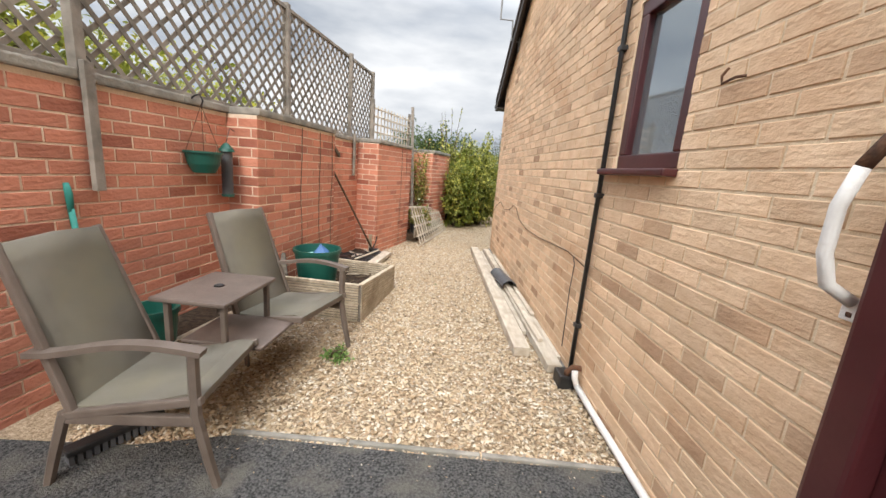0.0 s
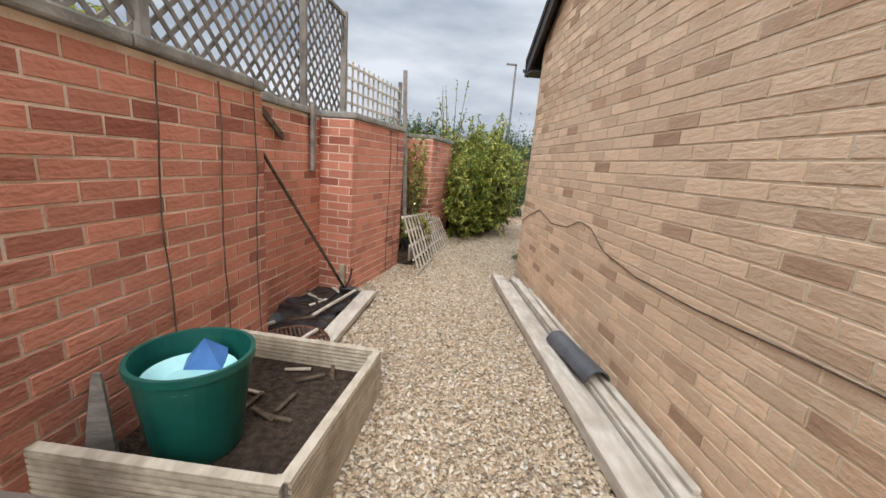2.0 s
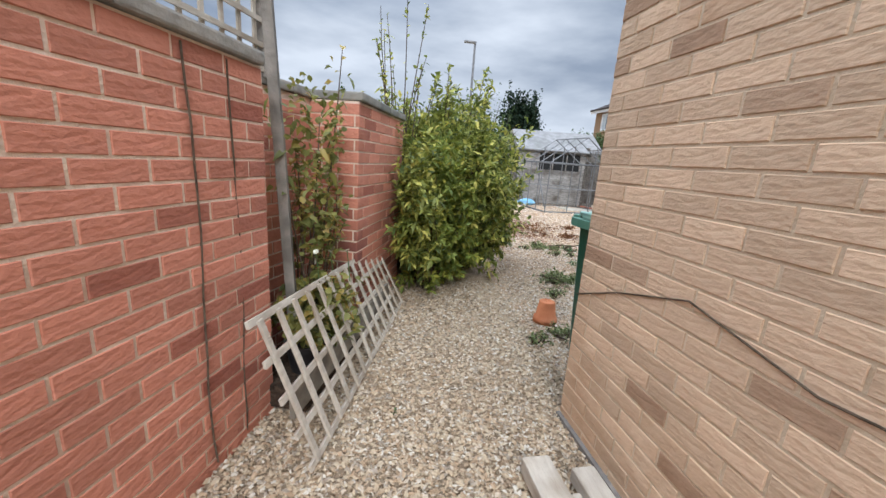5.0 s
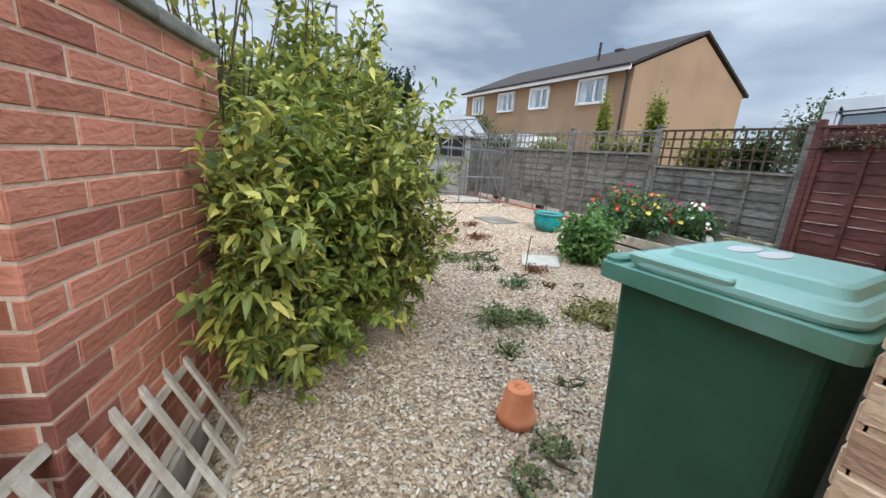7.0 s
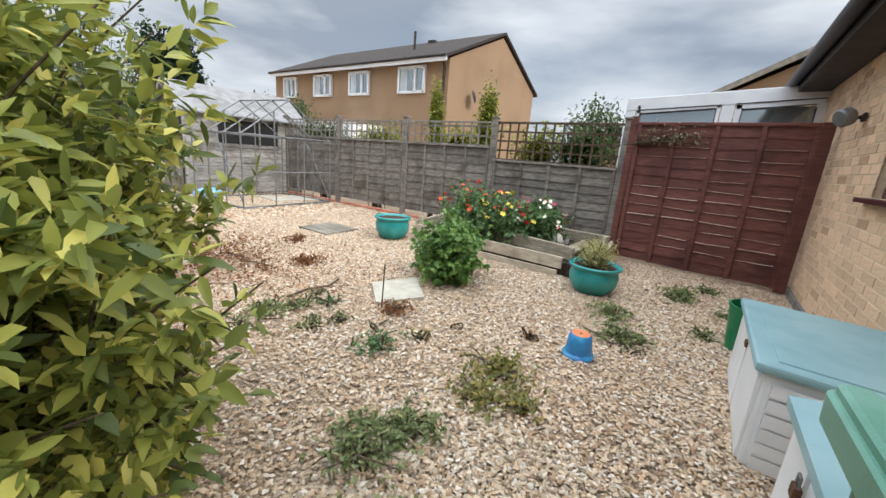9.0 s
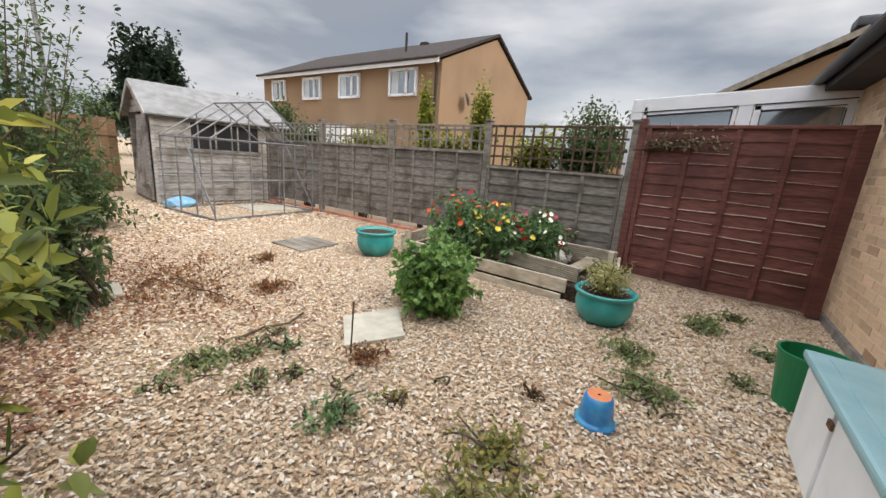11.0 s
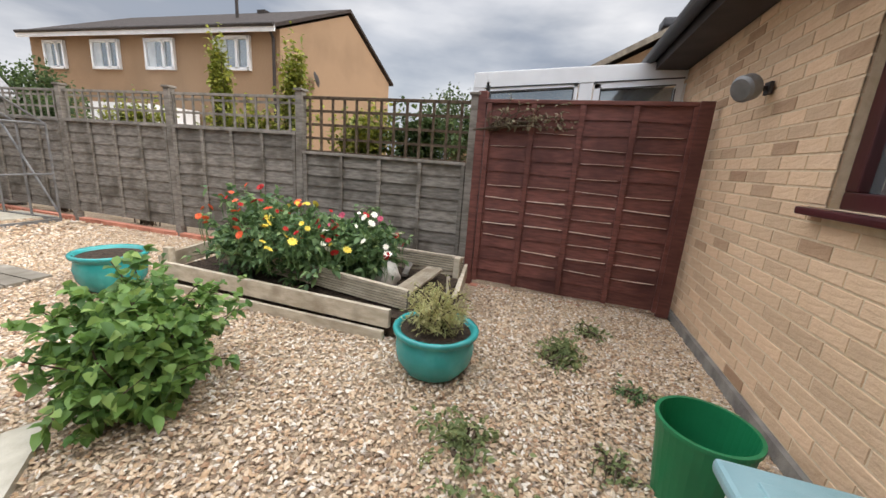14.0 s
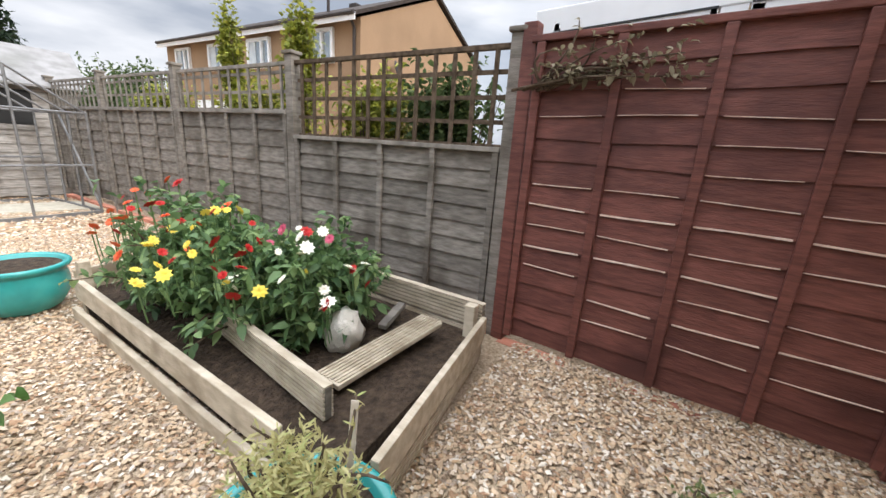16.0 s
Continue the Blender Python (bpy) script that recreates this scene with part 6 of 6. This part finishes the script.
shrub("mixed_shrub", "grey-green airy shrub at the garden's edge", (2.0, 12.3, 0.08), (2.0, 12.4, 1.75), (0.62, 1.1, 1.0), 430, 13, 0.06, 0.024, M["leaf_far"], 0.55, 0.3, 70, 0.4, seed=7)
shrub("mixed_shrub", "loose mixed shrub at the far edge of the garden", (2.75, 15.0, 0.08), (2.75, 15.0, 0.7), (0.6, 1.6, 0.9), 500, 15, 0.08, 0.035, M["leaf_far"], 0.5, 0.3, 60, 0.4, seed=8)
shrub("low_weeds", "straggling reddish-brown weeds at the shrub border", (2.75, 11.5, 0.09), (2.75, 11.5, 0.1), (0.95, 1.7, 0.07), 900, 8, 0.035, 0.016, M["redweed"], 0.5, 0.2, 6, 0.2, "weeds", seed=9)
shrub("currant_bush", "leafy green blackcurrant bush growing in the gravel", (3.92, 9.52, 0.08), (3.92, 9.52, 0.38), (0.42, 0.41, 0.38), 430, 10, 0.056, 0.050, M["leaf_currant"], 0.4, 0.4, 60, 0.45, seed=10)
shrub("climbing_rose", "straggly climbing rose with yellowing leaves in the wall recess", (-0.42, 7.25, 0.07), (-0.36, 7.3, 1.15), (0.28, 0.36, 0.95), 85, 9, 0.06, 0.035, M["leaf_rose"], 0.45, 0.5, 14, 0.3, "climbing rose", seed=11)
shrub("rose_bush", "low rose foliage with cream blooms behind the trellis", (-0.38, 7.15, 0.07), (-0.33, 7.1, 0.38), (0.27, 0.36, 0.26), 170, 9, 0.055, 0.035, M["leaf_rose"], 0.5, 0.3, 30, 0.3, "rose", seed=12)
shrub("dry_fennel", "feathery dry seed heads growing in the teal pot", (4.70, 8.33, 0.34), (4.69, 8.33, 0.47), (0.20, 0.20, 0.19), 340, 16, 0.032, 0.007, M["dry"], 0.7, 0.1, 50, 0.2, "dry plant", seed=13)
for k, (x, y, rx, ry, h) in enumerate(((5.44, 10.15, 0.44, 0.50, 0.68), (5.42, 9.62, 0.44, 0.44, 0.58), (5.60, 9.25, 0.40, 0.34, 0.54))):
    shrub("dahlia_plant", "bushy dahlia plant with dark green leaves in the raised bed", (x, y, 0.25), (x - 0.05, y, 0.30 + h * 0.42), (rx, ry, h * 0.58), 380, 11, 0.068, 0.038, M["leaf_dahlia"], 0.45, 0.35, 50, 0.35, "flowering plant", seed=20 + k)


def flower(x, y, z, r, mat, centre="p_yellow"):
    f = thing("dahlia_flower", {"p_red": "deep red", "p_orange": "bright orange", "p_yellow": "golden yellow", "p_white": "creamy white", "p_pink": "pink"}[mat] + " dahlia bloom above its foliage", "flower", (x, y, z), group="dahlia blooms")
    b = Buf()
    tilt = pose(0, 0, 0, random.uniform(-50, 10), random.uniform(-60, -10), random.uniform(0, 360))
    for ring, (k, up, ln) in enumerate(((9, 0.15, 1.0), (7, 0.55, 0.75), (5, 1.1, 0.5))):
        for i in range(k):
            a = 6.283 * (i + 0.5 * ring) / k
            c, s = math.cos(a), math.sin(a)
            l, w = r * ln, r * 0.30 * ln
            b.add([(0, 0, 0), (c * l * 0.6 - s * w, s * l * 0.6 + c * w, up * l * 0.5), (c * l, s * l, up * l * 0.6), (c * l * 0.6 + s * w, s * l * 0.6 - c * w, up * l * 0.5), (c * l * 0.6, s * l * 0.6, up * l * 0.4)], [(0, 1, 4), (1, 2, 4), (2, 3, 4), (3, 0, 4)], tilt)
    part("petals", b, M[mat], f)
    part("stalk", Buf().tube([(0, 0, -0.004), (0.01, 0.01, -0.10), (0.02, 0, -0.2)], 0.003, 5), M["leaf_dahlia"], f)
    return f


random.seed(5)
for x, y, rx, ry, h, pal, count in ((5.44, 10.15, 0.44, 0.50, 0.68, ("p_orange", "p_orange", "p_red"), 28), (5.42, 9.62, 0.44, 0.44, 0.58, ("p_yellow", "p_red", "p_yellow", "p_red", "p_yellow"), 38), (5.60, 9.25, 0.40, 0.34, 0.54, ("p_white", "p_white", "p_white", "p_red", "p_pink"), 26)):
    for k in range(count):
        a, up = random.uniform(1.7, 4.9), random.uniform(0.05, 1.0)
        c = math.sqrt(1 - up * up)
        flower(x - 0.05 + rx * c * math.cos(a) * 1.02, y + ry * c * math.sin(a) * 1.02, 0.30 + h * 0.42 + h * 0.60 * up, random.uniform(0.018, 0.040), random.choice(pal))
for k in range(5):
    flower(-0.30 + random.uniform(-0.1, 0.18), 7.25 + random.uniform(-0.12, 0.25), 0.60 + random.uniform(-0.10, 0.10), 0.02, "p_white")

# climbers and trees behind the fence
for k, (x, y, z, rx, ry, rz, m) in enumerate(((6.75, 9.2, 1.65, 0.22, 0.45, 0.3, "leaf_far"), (6.75, 11.4, 1.6, 0.25, 0.95, 0.33, "leaf_hop"), (6.75, 13.4, 1.6, 0.25, 0.9, 0.33, "leaf_hop"), (6.8, 9.9, 1.6, 0.25, 0.5, 0.3, "leaf_hop"),
                                             (6.8, 15.2, 1.65, 0.25, 0.9, 0.35, "leaf_far"), (6.85, 10.9, 2.1, 0.15, 0.2, 0.55, "leaf_hop"), (6.85, 12.0, 2.2, 0.12, 0.15, 0.5, "leaf_hop"))):
    shrub("garden_climber", {"leaf_far": "dull green climber growing behind the fence trellis", "leaf_hop": "golden-leaved climber growing through the fence trellis"}[m], (x, y, 0.05), (x, y, z), (rx, ry, rz), 330, 10, 0.062, 0.04, M[m], 0.3, 0.4, 25, 0.15, "climber", seed=40 + k)
shrub("fence_rambler", "sparse rambling stems with withered leaves over the brown panel", (6.34, 8.42, 1.6), (6.30, 8.10, 1.60), (0.06, 0.50, 0.27), 120, 4, 0.038, 0.026, M["leaf_withered"], 0.25, 0.4, 16, 0.35, "climber", seed=60)


def tree(name, label, at, trunk, centre, radius, tips, per, leaf, mat, seed):
    t = shrub(name, label, at, centre, radius, tips, per, leaf, leaf * 0.5, mat, 0.35, 0.3, 60, 0.35, "tree", seed=seed)
    part("trunk", Buf().tube([(0, 0, 0), (0.03, 0.02, trunk * 0.5), (0, 0, trunk)], [0.14, 0.11, 0.06], 8), M["bark"], t)


tree("conifer_tree", "dense dark green conifer behind the shed", (7.0, 24.0, 0), 4.6, (7.0, 24.0, 2.9), (1.15, 1.1, 2.1), 1300, 14, 0.20, M["leaf_conifer"], 70)
tree("garden_tree", "rounded green tree behind the fence", (9.3, 20.5, 0), 2.2, (9.3, 20.5, 2.2), (1.1, 1.2, 0.95), 500, 12, 0.12, M["leaf_far"], 71)
tree("garden_tree", "leafy grey-green tree beyond the conservatory", (17.0, 11.6, 0), 2.2, (17.0, 11.6, 2.7), (1.3, 1.6, 1.5), 500, 12, 0.14, M["leaf_far"], 72)
tree("garden_tree", "green hedge trees over the passage wall", (-4.2, 7.5, 0), 2.0, (-4.2, 7.5, 1.7), (1.5, 3.2, 1.0), 500, 12, 0.12, M["leaf_hop"], 73)
tree("garden_tree", "yellow-green hedge behind the wall trellis", (-3.6, 3.4, 0), 2.2, (-3.6, 3.4, 1.9), (0.9, 3.4, 0.85), 900, 12, 0.10, M["leaf_hop"], 76)
tree("garden_tree", "distant green trees beyond the shed", (12.0, 40.0, 0), 3.0, (12.0, 40.0, 3.0), (6.0, 3.0, 2.0), 900, 12, 0.25, M["leaf_far"], 74)
tree("garden_tree", "distant green trees beyond the wall", (-1.0, 24.0, 0), 3.0, (-0.5, 24.0, 2.2), (3.5, 2.0, 1.9), 900, 12, 0.18, M["leaf_far"], 75)

# weeds in the gravel
WEEDS = ((-0.62, 2.42, 0.13, "leaf_currant"), (0.12, 3.25, 0.06, "weed"), (0.05, 4.3, 0.07, "weed"), (0.35, 2.3, 0.05, "weed"), (3.2, 10.8, 0.18, "redweed"),
         (5.2, 7.6, 0.2, "weed"), (5.6, 7.4, 0.15, "weed"), (0.2, 2.9, 0.04, "weed"), (-0.1, 3.6, 0.04, "weed"), (0.3, 3.9, 0.05, "weed"),
         (0.1, 5.1, 0.05, "weed"), (-0.2, 5, 0.04, "redweed"), (0.1, 6.77, 0.07, "leaf_dahlia"), (0.33, 6.71, 0.06, "leaf_dahlia"), (0.48, 7.24, 0.05, "leaf_dahlia"),
         (0.8, 7.31, 0.045, "leaf_dahlia"), (1.23, 7.4, 0.08, "weed"), (1.44, 7.5, 0.13, "weed"), (1.22, 7.41, 0.11, "weed"), (1.81, 7.77, 0.09, "weed"),
         (1.51, 8.51, 0.07, "leaf_dahlia"), (1.93, 8.52, 0.13, "weed"), (1.72, 8.17, 0.12, "weed"), (2.64, 9.26, 0.08, "weed"), (2.74, 10.01, 0.09, "weed"),
         (1.88, 8.52, 0.2, "weed"), (2.07, 8.44, 0.17, "weed"), (2.75, 8.34, 0.19, "leaf_rose"), (2.46, 8.32, 0.16, "leaf_rose"), (2.54, 8.11, 0.14, "leaf_rose"),
         (2.29, 9.96, 0.17, "weed"), (2.52, 9.89, 0.13, "weed"), (2.71, 9.8, 0.11, "leaf_dahlia"), (2.55, 9.52, 0.1, "weed"), (2.37, 9.57, 0.11, "weed"),
         (2.06, 9.89, 0.1, "leaf_dahlia"), (2.48, 9.07, 0.15, "leaf_dahlia"), (4.16, 8.04, 0.19, "weed"), (3.76, 7.89, 0.2, "weed"), (4.86, 7.21, 0.12, "leaf_dahlia"),
         (4.25, 7.4, 0.11, "weed"), (3.29, 8.37, 0.09, "redweed"), (2.75, 8.91, 0.1, "leaf_rose"), (3.03, 8.83, 0.08, "weed"), (2.95, 9.34, 0.15, "redweed"),
         (3.69, 11.68, 0.16, "redweed"), (5.07, 7.64, 0.14, "weed"), (3.59, 7.78, 0.09, "weed"))
for k, (x, y, r, m) in enumerate(WEEDS):
    z = float(ground_z(x, y)) - 0.01
    shrub("weed_tuft", {"weed": "low straggling green weed in the gravel", "redweed": "dead reddish-brown weed tuft in the gravel", "leaf_rose": "yellowing low weed patch in the gravel", "leaf_currant": "fresh green weed clump in the gravel", "leaf_dahlia": "dark green weed clump in the gravel"}[m],
          (x, y, z), (x, y, z + r * 0.25), (r * 1.3, r * 1.3, r * 0.24), int(30 + 2000 * r * r), 6, 0.024 + 0.06 * r, 0.011 + 0.03 * r, M[m], 0.6, 0.2, 12, 0.15, "weed", seed=100 + k)
solid("fallen_twig", Buf().tube([(2.55, 10.1, 0.11), (2.75, 10.12, 0.12), (2.9, 10.05, 0.125), (3.05, 10.1, 0.14)], 0.009, 6), M["bark"], "dry brown twig lying on the gravel", "twig")
solid("plant_cane", Buf().tube([(2.93, 9.45, 0.09), (2.94, 9.44, 0.45)], 0.006, 6), M["bark"], "thin brown cane standing beside the slab", "cane")
solid("plant_label_stick", Buf().beam((4.83, 8.30, 0.34), (4.89, 8.33, 0.62), 0.02, 0.006), M["planks"], "pale wooden stick standing in the teal pot", "stick")

# ---------- brick facing of the bungalow ----------
brick_face(wall_house_side, (HX, HY), (HX, -1.0), -0.09, lambda u: min(gable(HY - u) - 0.02, 4.6), M["buff"],
           holes=[(HY - WIN1[1], HY - WIN1[0], WIN1[2], WIN1[3]), (HY - DOOR1[1], HY - DOOR1[0], DOOR1[2], DOOR1[3])], near=(0.0, 3.2, 0.3, 2.0), budget=250)
brick_face(wall_house_back, (7.6, HY), (HX, HY), 0.10, 2.34, M["buff"], holes=[(7.6 - WIN2[1], 7.6 - WIN2[0], WIN2[2], WIN2[3])], near=(1.3, 4.0, 0.2, 2.3), budget=250)
